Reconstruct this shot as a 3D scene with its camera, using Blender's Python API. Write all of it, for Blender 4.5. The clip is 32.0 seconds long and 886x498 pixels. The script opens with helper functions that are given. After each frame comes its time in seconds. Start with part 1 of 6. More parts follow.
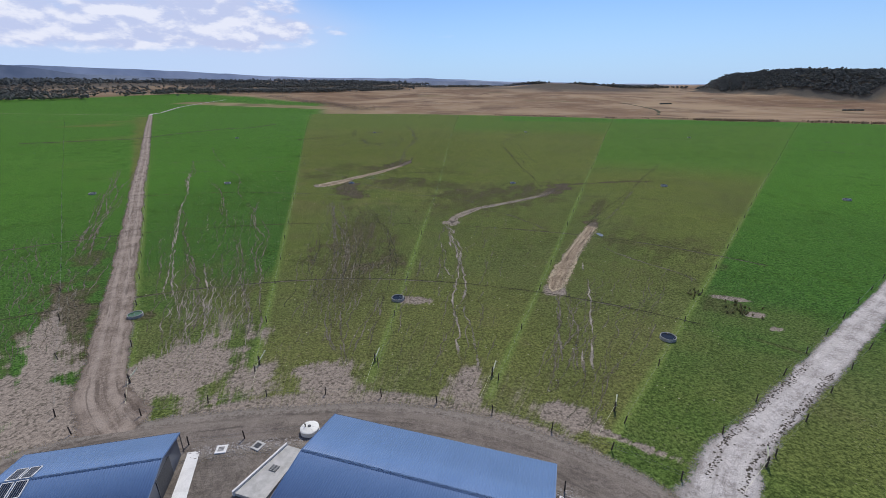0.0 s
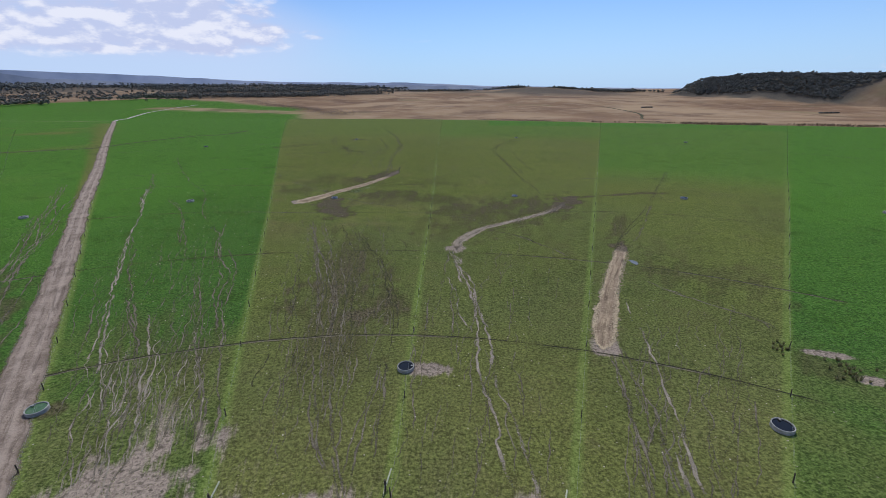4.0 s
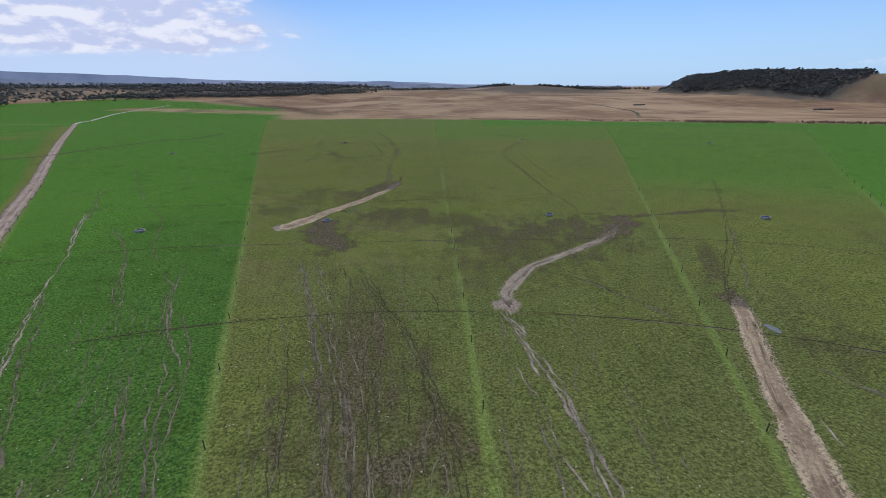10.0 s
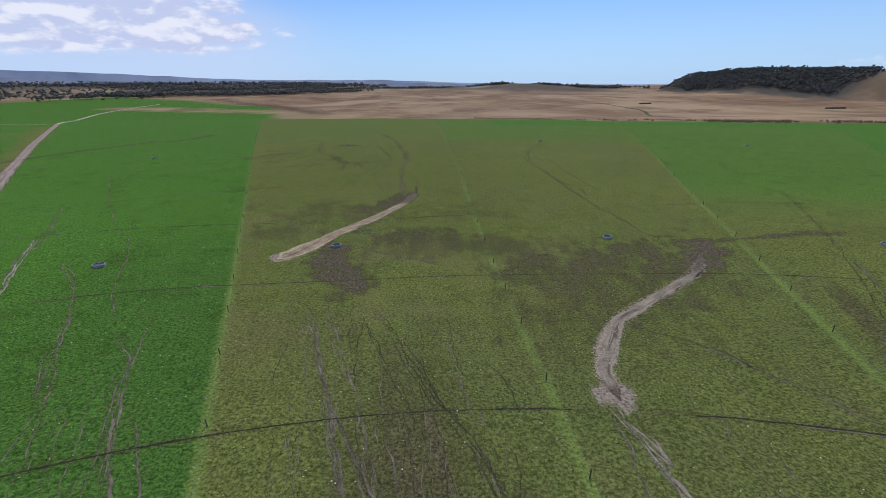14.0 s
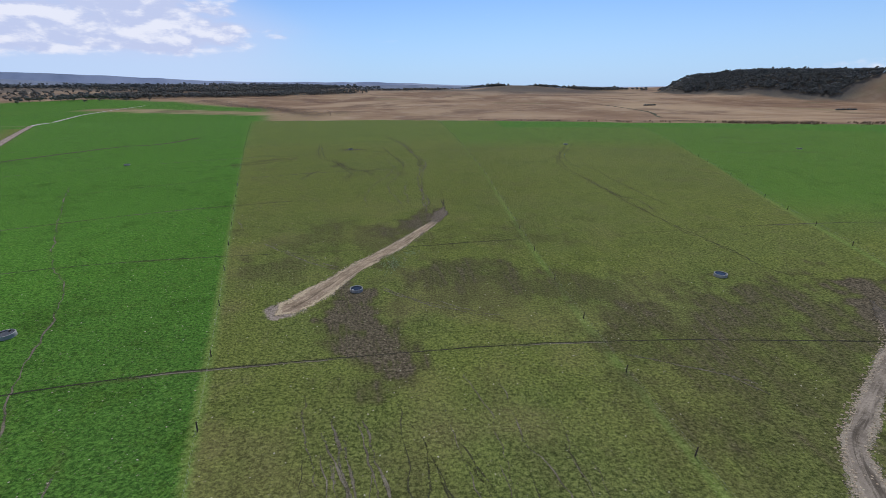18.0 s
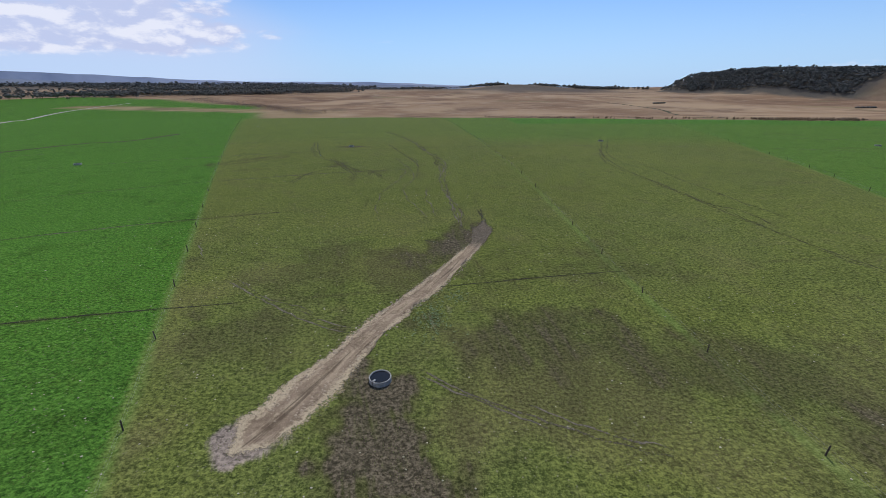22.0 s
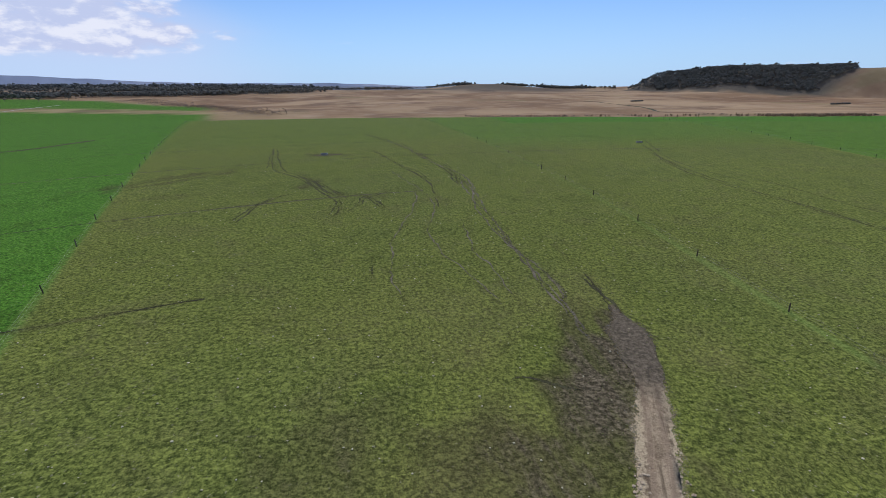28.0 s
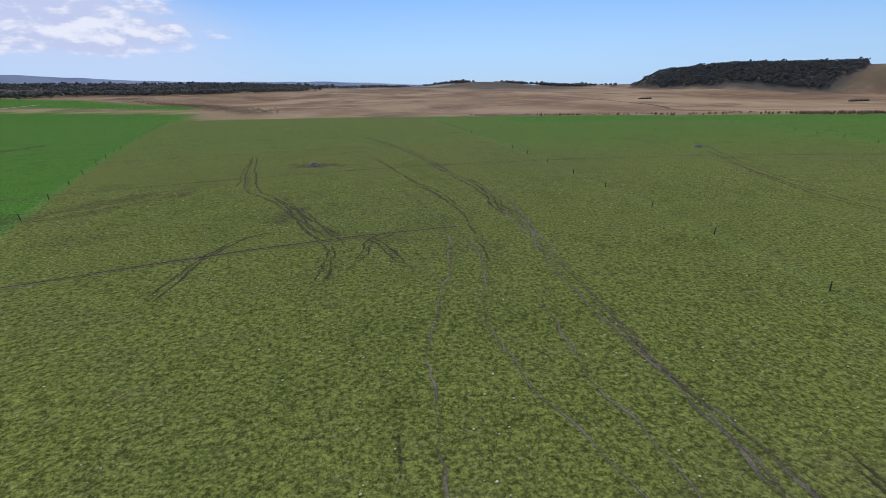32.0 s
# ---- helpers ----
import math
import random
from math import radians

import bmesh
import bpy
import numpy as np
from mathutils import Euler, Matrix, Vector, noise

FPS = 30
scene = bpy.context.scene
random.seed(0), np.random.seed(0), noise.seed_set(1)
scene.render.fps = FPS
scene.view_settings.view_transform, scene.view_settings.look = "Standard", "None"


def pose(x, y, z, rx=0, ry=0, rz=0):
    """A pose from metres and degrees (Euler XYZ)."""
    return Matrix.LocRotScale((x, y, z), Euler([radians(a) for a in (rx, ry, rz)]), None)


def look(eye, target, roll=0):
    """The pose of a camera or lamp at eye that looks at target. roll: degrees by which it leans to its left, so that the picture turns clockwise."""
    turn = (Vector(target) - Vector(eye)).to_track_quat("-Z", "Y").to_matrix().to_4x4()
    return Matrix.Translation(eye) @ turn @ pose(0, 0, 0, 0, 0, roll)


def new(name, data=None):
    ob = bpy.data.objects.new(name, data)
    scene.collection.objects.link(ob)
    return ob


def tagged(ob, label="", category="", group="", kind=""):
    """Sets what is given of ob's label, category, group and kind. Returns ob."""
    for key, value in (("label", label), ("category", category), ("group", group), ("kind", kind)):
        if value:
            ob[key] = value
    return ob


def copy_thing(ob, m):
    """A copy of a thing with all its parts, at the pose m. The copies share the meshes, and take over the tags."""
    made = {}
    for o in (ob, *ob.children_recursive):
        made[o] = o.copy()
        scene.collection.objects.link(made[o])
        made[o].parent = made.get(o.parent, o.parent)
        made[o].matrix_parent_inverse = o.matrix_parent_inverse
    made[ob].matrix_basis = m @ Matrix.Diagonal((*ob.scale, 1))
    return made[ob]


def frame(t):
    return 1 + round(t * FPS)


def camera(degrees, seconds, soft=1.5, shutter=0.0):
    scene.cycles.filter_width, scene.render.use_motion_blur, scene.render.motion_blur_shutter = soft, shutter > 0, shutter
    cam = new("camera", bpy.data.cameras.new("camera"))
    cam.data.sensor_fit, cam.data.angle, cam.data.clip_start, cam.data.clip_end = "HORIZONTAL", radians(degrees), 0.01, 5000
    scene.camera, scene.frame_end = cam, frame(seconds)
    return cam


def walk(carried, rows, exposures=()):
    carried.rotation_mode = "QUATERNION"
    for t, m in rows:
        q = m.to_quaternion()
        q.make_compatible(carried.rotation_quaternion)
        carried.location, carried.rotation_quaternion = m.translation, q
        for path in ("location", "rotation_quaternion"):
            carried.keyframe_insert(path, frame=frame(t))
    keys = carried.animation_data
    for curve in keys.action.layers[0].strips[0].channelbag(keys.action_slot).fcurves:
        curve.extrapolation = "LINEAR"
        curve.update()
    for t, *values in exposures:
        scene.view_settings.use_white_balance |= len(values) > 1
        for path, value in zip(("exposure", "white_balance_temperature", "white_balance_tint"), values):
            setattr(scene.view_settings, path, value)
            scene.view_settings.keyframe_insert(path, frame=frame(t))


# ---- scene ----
cam = camera(91.6, 32.0, soft=0.85)
# seconds, eye (x, y, z), yaw, pitch, roll
PATH = [
    (0.0, 0.09, 1.82, 43.62, 3.97, -20.93, -0.16),
    (0.5, -0.95, 4.35, 43.65, 3.68, -20.85, -0.16),
    (1.0, -1.97, 7.01, 43.68, 3.32, -20.76, -0.16),
    (1.5, -2.88, 9.71, 43.67, 2.94, -20.66, -0.17),
    (2.0, -3.78, 12.54, 43.68, 2.57, -20.57, -0.18),
    (2.5, -4.70, 15.37, 43.57, 2.21, -20.52, -0.20),
    (3.0, -5.65, 18.21, 43.44, 1.86, -20.48, -0.22),
    (3.5, -6.53, 20.96, 43.24, 1.56, -20.45, -0.25),
    (5.5, -10.62, 32.54, 42.58, 0.46, -20.42, -0.29),
    (6.0, -11.68, 35.49, 42.49, 0.22, -20.41, -0.33),
    (6.5, -12.81, 38.44, 42.38, -0.04, -20.43, -0.36),
    (7.0, -13.94, 41.43, 42.29, -0.23, -20.46, -0.38),
    (7.5, -15.03, 44.39, 42.22, -0.42, -20.48, -0.40),
    (8.0, -16.10, 47.38, 42.18, -0.54, -20.48, -0.42),
    (8.5, -17.10, 50.38, 42.15, -0.67, -20.50, -0.45),
    (9.0, -18.12, 53.48, 42.11, -0.73, -20.54, -0.47),
    (9.5, -19.17, 56.63, 42.08, -0.85, -20.58, -0.50),
    (10.0, -20.27, 59.85, 42.02, -0.95, -20.60, -0.54),
    (10.5, -21.38, 63.12, 41.89, -1.08, -20.60, -0.57),
    (11.0, -22.53, 66.52, 41.75, -1.16, -20.59, -0.58),
    (11.5, -23.73, 70.00, 41.66, -1.28, -20.59, -0.60),
    (12.0, -25.03, 73.63, 41.61, -1.35, -20.58, -0.61),
    (12.5, -26.36, 77.27, 41.51, -1.45, -20.56, -0.62),
    (13.0, -27.81, 81.00, 41.39, -1.48, -20.57, -0.61),
    (13.5, -29.31, 84.70, 41.20, -1.55, -20.67, -0.58),
    (14.0, -30.85, 88.48, 41.04, -1.58, -20.75, -0.55),
    (14.5, -32.40, 92.28, 40.85, -1.66, -20.71, -0.53),
    (16.5, -39.32, 108.50, 39.16, -2.29, -20.56, -0.53),
    (17.0, -40.81, 112.95, 38.81, -2.37, -20.43, -0.52),
    (17.5, -42.15, 117.42, 38.39, -2.52, -20.40, -0.51),
    (18.0, -43.37, 121.92, 37.80, -2.63, -20.45, -0.49),
    (18.5, -44.51, 126.39, 36.99, -2.72, -20.51, -0.47),
    (19.0, -45.61, 131.03, 36.16, -2.78, -20.56, -0.46),
    (19.5, -46.69, 135.71, 35.46, -2.86, -20.58, -0.45),
    (20.0, -47.80, 140.53, 34.80, -2.92, -20.57, -0.44),
    (20.5, -48.91, 145.25, 34.03, -3.00, -20.54, -0.42),
    (21.0, -50.05, 150.01, 33.06, -3.14, -20.49, -0.42),
    (21.5, -51.16, 154.73, 32.10, -3.24, -20.43, -0.41),
    (22.0, -52.30, 159.52, 31.23, -3.25, -20.36, -0.39),
    (22.5, -53.38, 164.19, 30.31, -3.35, -20.32, -0.37),
    (23.0, -54.42, 168.91, 29.47, -3.51, -20.30, -0.36),
    (23.5, -55.52, 173.41, 28.81, -3.71, -20.28, -0.37),
    (24.0, -56.61, 178.02, 28.28, -3.80, -20.24, -0.38),
    (24.5, -57.71, 182.60, 27.83, -3.85, -20.21, -0.40),
    (25.0, -58.90, 187.28, 27.32, -3.89, -20.19, -0.45),
    (25.5, -59.91, 191.81, 26.81, -4.77, -20.19, -0.53),
    (27.5, -63.57, 209.93, 26.71, -7.60, -20.23, -0.61),
    (28.0, -64.05, 214.40, 26.67, -7.86, -20.25, -0.67),
    (28.5, -64.46, 218.83, 26.60, -8.00, -20.24, -0.70),
    (29.0, -64.83, 223.25, 26.51, -8.09, -20.24, -0.73),
    (29.5, -65.18, 227.68, 26.33, -8.23, -20.28, -0.76),
    (30.0, -65.54, 232.14, 26.07, -8.28, -20.35, -0.78),
    (30.5, -65.86, 236.54, 25.77, -8.36, -20.42, -0.81),
    (31.0, -66.14, 240.91, 25.50, -8.34, -20.45, -0.83),
    (31.5, -66.36, 245.25, 25.36, -8.34, -20.45, -0.84),
    (32.0, -66.55, 249.66, 25.27, -8.32, -20.43, -0.84),
]


def heading(yaw, pitch):
    a, b = radians(yaw), radians(pitch)
    return Vector((-math.sin(a) * math.cos(b), math.cos(a) * math.cos(b), math.sin(b)))


walk(cam, [(t, look((x, y, z), Vector((x, y, z)) + heading(yaw, pitch) * 10, roll)) for t, x, y, z, yaw, pitch, roll in PATH],
     exposures=[(0.0, 0.0), (32.0, 0.0)])

# ---- light ----
SUN_BEARING, SUN_HEIGHT = 12.0, 52.0  # degrees clockwise from +y, degrees above the horizon


def node(tree, kind, inputs=None, **settings):
    n = tree.nodes.new(kind)
    for k, v in settings.items():
        setattr(n, k, v)
    for k, v in (inputs or {}).items():
        if isinstance(v, bpy.types.NodeSocket):
            tree.links.new(v, n.inputs[k])
        else:
            n.inputs[k].default_value = v
    return n


def math_node(tree, op, a, b=0.0, clamp=False):
    return node(tree, "ShaderNodeMath", {0: a, 1: b}, operation=op, use_clamp=clamp).outputs[0]


def mix_node(tree, fac, a, b, blend="MIX"):
    n = node(tree, "ShaderNodeMix", {0: fac, 6: a, 7: b}, data_type="RGBA", blend_type=blend)
    return n.outputs[2]


def noise_node(tree, vector, scale, detail=3.0, rough=0.55, distort=0.0):
    return node(tree, "ShaderNodeTexNoise", {"Vector": vector, "Scale": scale, "Detail": detail, "Roughness": rough, "Distortion": distort}).outputs["Fac"]


def step_node(tree, value, low, high, to_low=0.0, to_high=1.0):
    n = node(tree, "ShaderNodeMapRange", {"Value": value, "From Min": low, "From Max": high, "To Min": to_low, "To Max": to_high}, interpolation_type="SMOOTHSTEP")
    return n.outputs["Result"]


def make_world():
    world = bpy.data.worlds.new("sky")
    scene.world = world
    world.use_nodes = True
    tree = world.node_tree
    tree.nodes.clear()
    sky = node(tree, "ShaderNodeTexSky", sky_type="NISHITA", sun_disc=False)
    sky.sun_elevation, sky.sun_rotation = radians(SUN_HEIGHT), radians(SUN_BEARING)
    sky.altitude, sky.air_density, sky.dust_density, sky.ozone_density = 100, 1.0, 0.6, 2.0
    where = node(tree, "ShaderNodeTexCoord").outputs["Generated"]
    axes = node(tree, "ShaderNodeSeparateXYZ", {0: where})
    bearing = math_node(tree, "ARCTAN2", axes.outputs[0], axes.outputs[1])
    height = math_node(tree, "ARCSINE", axes.outputs[2])
    def spread_over(lift, tall, layer):
        return node(tree, "ShaderNodeCombineXYZ", {0: bearing, 1: math_node(tree, "MULTIPLY", math_node(tree, "ADD", height, lift), tall), 2: layer}).outputs[0]

    # a bank of flat-based clouds on the west side, low over the horizon; clear elsewhere but for small wisps
    mass = noise_node(tree, spread_over(0.0, 3.4, 0.61), 5.0, 3.0, 0.5)
    bank = noise_node(tree, spread_over(0.0, 2.3, 0.37), 12.0, 8.0, 0.56, 0.1)
    above = noise_node(tree, spread_over(0.013, 2.3, 0.37), 12.0, 6.0, 0.56, 0.1)
    rim = math_node(tree, "ADD", bearing, math_node(tree, "MULTIPLY", math_node(tree, "ABSOLUTE", math_node(tree, "SUBTRACT", height, radians(6.2))), 1.7))
    west = step_node(tree, rim, radians(-9.5), radians(-24))
    low = math_node(tree, "MULTIPLY", step_node(tree, height, radians(2.2), radians(4.4)), step_node(tree, height, radians(60), radians(11)))
    thick = math_node(tree, "ADD", math_node(tree, "ADD", math_node(tree, "MULTIPLY", mass, 0.45), math_node(tree, "MULTIPLY", bank, 0.55)), math_node(tree, "SUBTRACT", math_node(tree, "MULTIPLY", math_node(tree, "MULTIPLY", west, low), 0.31), 0.10))
    cloud = step_node(tree, thick, 0.525, 0.66)
    lit = step_node(tree, math_node(tree, "SUBTRACT", bank, above), -0.07, 0.10)
    white = mix_node(tree, lit, (6.3, 7.1, 10.0, 1), (9.6, 9.9, 11.4, 1))
    for at_bearing, at_height, wide, tall in ((-4.0, 5.4, 2.6, 0.42), (-16.6, 5.6, 1.6, 0.35)):
        u = math_node(tree, "DIVIDE", math_node(tree, "SUBTRACT", bearing, radians(at_bearing)), radians(wide))
        v = math_node(tree, "DIVIDE", math_node(tree, "SUBTRACT", height, radians(at_height)), radians(tall))
        off = math_node(tree, "ADD", math_node(tree, "MULTIPLY", u, u), math_node(tree, "MULTIPLY", v, v))
        wisp = step_node(tree, math_node(tree, "ADD", off, math_node(tree, "MULTIPLY", math_node(tree, "SUBTRACT", 0.5, bank), 5.0)), 1.0, -0.6, 0.0, 0.75)
        cloud = math_node(tree, "MAXIMUM", cloud, wisp)
    thin = step_node(tree, height, radians(13), radians(-1), 0.0, 0.75)
    veil = math_node(tree, "MULTIPLY", math_node(tree, "MULTIPLY", step_node(tree, bearing, radians(-4), radians(-26)), step_node(tree, height, radians(11), radians(2))), 0.6)
    tinted = mix_node(tree, 1.0, sky.outputs[0], (0.66, 0.93, 1.38, 1), "MULTIPLY")
    hazed = mix_node(tree, thin, tinted, (5.2, 7.8, 11.8, 1))
    hazed = mix_node(tree, veil, hazed, (6.9, 8.2, 11.3, 1))
    hazed = mix_node(tree, math_node(tree, "MULTIPLY", math_node(tree, "MULTIPLY", west, low), 0.6), hazed, (6.5, 7.5, 10.6, 1))
    colour = mix_node(tree, math_node(tree, "MULTIPLY", cloud, 0.92), hazed, white)
    back = node(tree, "ShaderNodeBackground", {"Color": colour, "Strength": 0.085})
    tree.links.new(back.outputs[0], node(tree, "ShaderNodeOutputWorld").inputs[0])


make_world()
lamp = bpy.data.lights.new("sun", "SUN")
lamp.energy, lamp.angle, lamp.color = 3.4, radians(0.53), (1.0, 0.95, 0.87)
sun = new("sun", lamp)
b, e = radians(SUN_BEARING), radians(SUN_HEIGHT)
toward = Vector((math.sin(b) * math.cos(e), math.cos(b) * math.cos(e), math.sin(e)))
sun.matrix_world = look(toward * 400, (0, 0, 0))

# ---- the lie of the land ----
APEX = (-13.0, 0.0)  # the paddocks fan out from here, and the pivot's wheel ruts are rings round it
EDGE_BEARING, EDGE_RADIUS = (-60, -19, -8, 2, 8, 18, 30, 38, 60), (715, 790, 757, 694, 658, 618, 620, 648, 700)  # how far the irrigated pasture reaches
PROFILE_Y = (-5000, -100, 40, 55, 75, 100, 130, 155, 180, 205, 230, 260, 290, 310, 345, 400, 500, 610, 715, 780, 1000, 1300, 1600, 2000, 3000, 5000)
PROFILE_Z = (6, 4.5, 3.9, 3.6, 2.7, 2.3, 1.9, 0.9, -0.7, -0.9, -0.3, 1.3, 3.4, 4.2, 4.4, 4.8, 3.5, 1.5, -1.8, -3.5, 5, 13, 20, 28, 30, 20)
HILL = ((866, 1590), (1012, 1040), 120.0, 52.0)  # the wooded hill: ridge ends, reach and height


def smooth(t):
    t = np.clip(t, 0, 1)
    return t * t * (3 - 2 * t)


def lattice(x, y, scale, seed=0):
    """Smooth value noise from 0 to 1."""
    x, y = np.asarray(x, float) * scale, np.asarray(y, float) * scale
    i, j = np.floor(x), np.floor(y)
    u, v = smooth(x - i), smooth(y - j)

    def h(a, b):
        s = np.sin(a * 127.1 + b * 311.7 + seed * 74.7) * 43758.5453
        return s - np.floor(s)

    return (h(i, j) * (1 - u) + h(i + 1, j) * u) * (1 - v) + (h(i, j + 1) * (1 - u) + h(i + 1, j + 1) * u) * v


def patchy(x, y, scale, seed=0):
    """Rounder noise of two octaves, turned off the axes."""
    u, v = 0.83 * x - 0.56 * y, 0.56 * x + 0.83 * y
    return 0.62 * lattice(u, v, scale, seed) + 0.38 * lattice(v, -u, scale * 2.3, seed + 50)


def from_segment(x, y, a, b):
    dx, dy = b[0] - a[0], b[1] - a[1]
    t = np.clip(((x - a[0]) * dx + (y - a[1]) * dy) / max(dx * dx + dy * dy, 1e-9), 0, 1)
    return np.hypot(x - a[0] - t * dx, y - a[1] - t * dy), t


def ground_z(x, y):
    x, y = np.asarray(x, float), np.asarray(y, float)
    z = sum(w * np.interp(y + k, PROFILE_Y, PROFILE_Z) for k, w in ((-12, 0.25), (0, 0.5), (12, 0.25)))
    z = z + 5.0 * np.exp(-(((y - 195) / 60) ** 2)) * smooth((np.abs(x + 25) - 15) / 95)
    far = smooth((y - 760) / 500)
    z = z + far * ((patchy(x, y, 1 / 420, 3) - 0.5) * 16 + (patchy(x, y, 1 / 150, 4) - 0.5) * 5)
    bearing, reach = np.degrees(np.arctan2(x, y)), np.hypot(x, y)
    z = z + 52 * smooth((-3 - bearing) / 14) * np.clip((reach - 1900) / 2600, 0, 1.2)  # the western plain climbs to the ridges
    near_hill, along = from_segment(x, y, HILL[0], HILL[1])
    rough = 1 + 0.25 * (lattice(x, y, 1 / 90, 7) - 0.5)
    z = z + HILL[3] * (0.94 + 0.12 * along) * (1 - smooth(near_hill * rough / HILL[2] - 0.15))
    rise = np.exp(-(((x - 330) / 210) ** 2) - (((y - 1900) / 130) ** 2))
    return z + 15 * rise


def gz(x, y):
    return float(ground_z(x, y))


def edge_of(bearing):
    return np.interp(bearing, EDGE_BEARING, EDGE_RADIUS)


def polar(bearing, radius):
    """A place in the fan of paddocks: degrees clockwise from +y at the apex, metres from it."""
    return APEX[0] + radius * math.sin(radians(bearing)), APEX[1] + radius * math.cos(radians(bearing))


def curve_points(points, step=0.8):
    """A smooth line through the points, at even steps."""
    p = [np.array(q, float) for q in points]
    p = [2 * p[0] - p[1]] + p + [2 * p[-1] - p[-2]]
    out = []
    for a, b, c, d in zip(p, p[1:], p[2:], p[3:]):
        n = max(2, int(np.linalg.norm(c - b) / step))
        for t in np.arange(n) / n:
            out.append(0.5 * (2 * b + (c - a) * t + (2 * a - 5 * b + 4 * c - d) * t * t + (3 * b - a - 3 * c + d) * t ** 3))
    return np.array(out + [p[-2]])


# fences and the strips between them, by bearing
FENCES = {"west": -35.75, "second": -19.3, "middle": -0.75, "fourth": 18.0, "east": 35.5}
# the pivot's wheel ruts: middle, radius, first and last bearing from that middle
RUTS = [(-17.3, -24.0, 113.2, -46, 40), (-24.7, -30.2, 163.5, -42, 36), (-22.1, -39.6, 220.0, -34, 30), (14.0, -162.0, 393.0, -24, 12), (-13.0, 0.0, 277.0, -34, -15.5), (-13.0, 0.0, 318.5, -30, -7.5)]
RUTS += [(*APEX, 375.0 + 49 * k, -62, 52) for k in range(7)]

# farm tracks, as lines through a few places
ROAD = [(-75, 14), (-58, 27), (-45.5, 36.0), (-37.5, 39.2), (-28.7, 41.3), (-19.5, 43.0), (-9.6, 43.8), (-0.9, 42.8), (7.2, 40.3), (14.0, 37.0), (19, 33.2), (28, 22), (36, 4)]
RACE_WEST = [(-40.5, 39.5), (-45, 42.5)] + [polar(bear, r) for bear, r in ((-38.6, 62), (-37.9, 85), (-37.6, 105), (-37.2, 130), (-36.75, 180), (-36.55, 220), (-36.3, 305), (-36.15, 490), (-36.1, 760), (-36.2, 840))]
RACE_NORTH = [polar(-36.2, 838), (-545, 735), (-569.7, 793.9), (-601.5, 892.3), (-609, 960), (-609, 1025), (-612, 1090)]
RACE_EAST = [(24.6, 33), (27.6, 37.5), (31.3, 42), (37.3, 47), (53.1, 59.8), (73.7, 76.9), (104.6, 102.5), (160, 148.5)]
PATH_C = [(-6.2, 134), (-6.0, 138), (-5.0, 142.5), (2.1, 155), (9, 161), (15.8, 165.8), (26.7, 173.9), (32, 180), (36, 187)]
PATH_D = [(39.5, 136), (37.5, 131.5), (31.5, 118.8), (25.8, 106.7), (22, 97), (18.4, 87.6), (17.4, 85)]
PATH_H = [(-70, 190.5), (-67, 195.4), (-64.4, 200.8), (-60.5, 209.4), (-56.2, 217.5), (-50.4, 226.5), (-45, 236), (-40.8, 244.5), (-38.2, 251), (-36.8, 259)]
# cow trails: places, strands, spread, width, tone
TRAILS_WEST = [
    ([(-136.8, 202.0), (-109.0, 155.5), (-102.9, 142.8), (-77.9, 101.1), (-60.0, 74.0)], 2, 0.5, 0.42, 'pale'),
    ([(-81.1, 103.4), (-76.0, 94.6), (-68.0, 83.0)], 1, 0.2, 0.3, 'grey'),
    ([(-102.9, 142.8), (-91.6, 128.3), (-83.8, 115.4), (-61.8, 86.5), (-51.2, 70.0), (-47.6, 62.1)], 2, 0.5, 0.36, 'grey'),
    ([(-67.6, 98.1), (-55.8, 80.3), (-46.7, 64.9)], 1, 0.3, 0.4, 'pale'),
    ([(-58.8, 90.2), (-51.6, 74.9), (-46.4, 65.9)], 1, 0.3, 0.34, 'pale'),
    ([(-60.6, 83.2), (-53.1, 71.1), (-51.3, 66.7), (-50.8, 63.8)], 2, 0.4, 0.32, 'pale'),
    ([(-54.8, 96.3), (-51.8, 88.6), (-48.4, 82.0), (-41.4, 70.3), (-37.5, 60.6)], 2, 0.5, 0.34, 'grey'),
    ([(-56.5, 105.6), (-43.3, 79.2), (-38.0, 67.1), (-35.9, 59.9)], 1, 0.4, 0.36, 'grey'),
]
TRAILS_WEST_B = [
    ([(-85.2, 154.5), (-75.4, 141.2), (-67.2, 125.8), (-60.4, 114.4), (-57.2, 105.6), (-48.2, 87.5)], 2, 0.6, 0.36, 'grey'),
    ([(-70.9, 135.5), (-61.4, 121.6), (-56.9, 111.1), (-51.9, 96.5)], 1, 0.3, 0.3, 'grey'),
    ([(-93.7, 153.7), (-74.7, 123.7)], 1, 0.3, 0.3, 'grey'),
    ([(-69.0, 117.9), (-61.7, 105.7), (-52.3, 88.3)], 2, 0.5, 0.32, 'grey'),
    ([(-78.0, 105.9), (-67.5, 93.2), (-62.3, 87.8)], 2, 0.5, 0.34, 'grey'),
    ([(-179.2, 292.0), (-151.1, 250.3), (-122.8, 211.2), (-110.5, 197.0), (-94.5, 168.3), (-88.0, 159.2)], 1, 0.3, 0.3, 'grey'),
    ([(-117.4, 184.6), (-106.3, 172.8), (-97.7, 160.9), (-88.9, 143.8), (-82.2, 134.3)], 2, 0.4, 0.3, 'grey'),
    ([(-161.4, 242.2), (-132.9, 198.2), (-129.1, 187.8), (-120.1, 172.0)], 2, 0.5, 0.36, 'grey'),
]
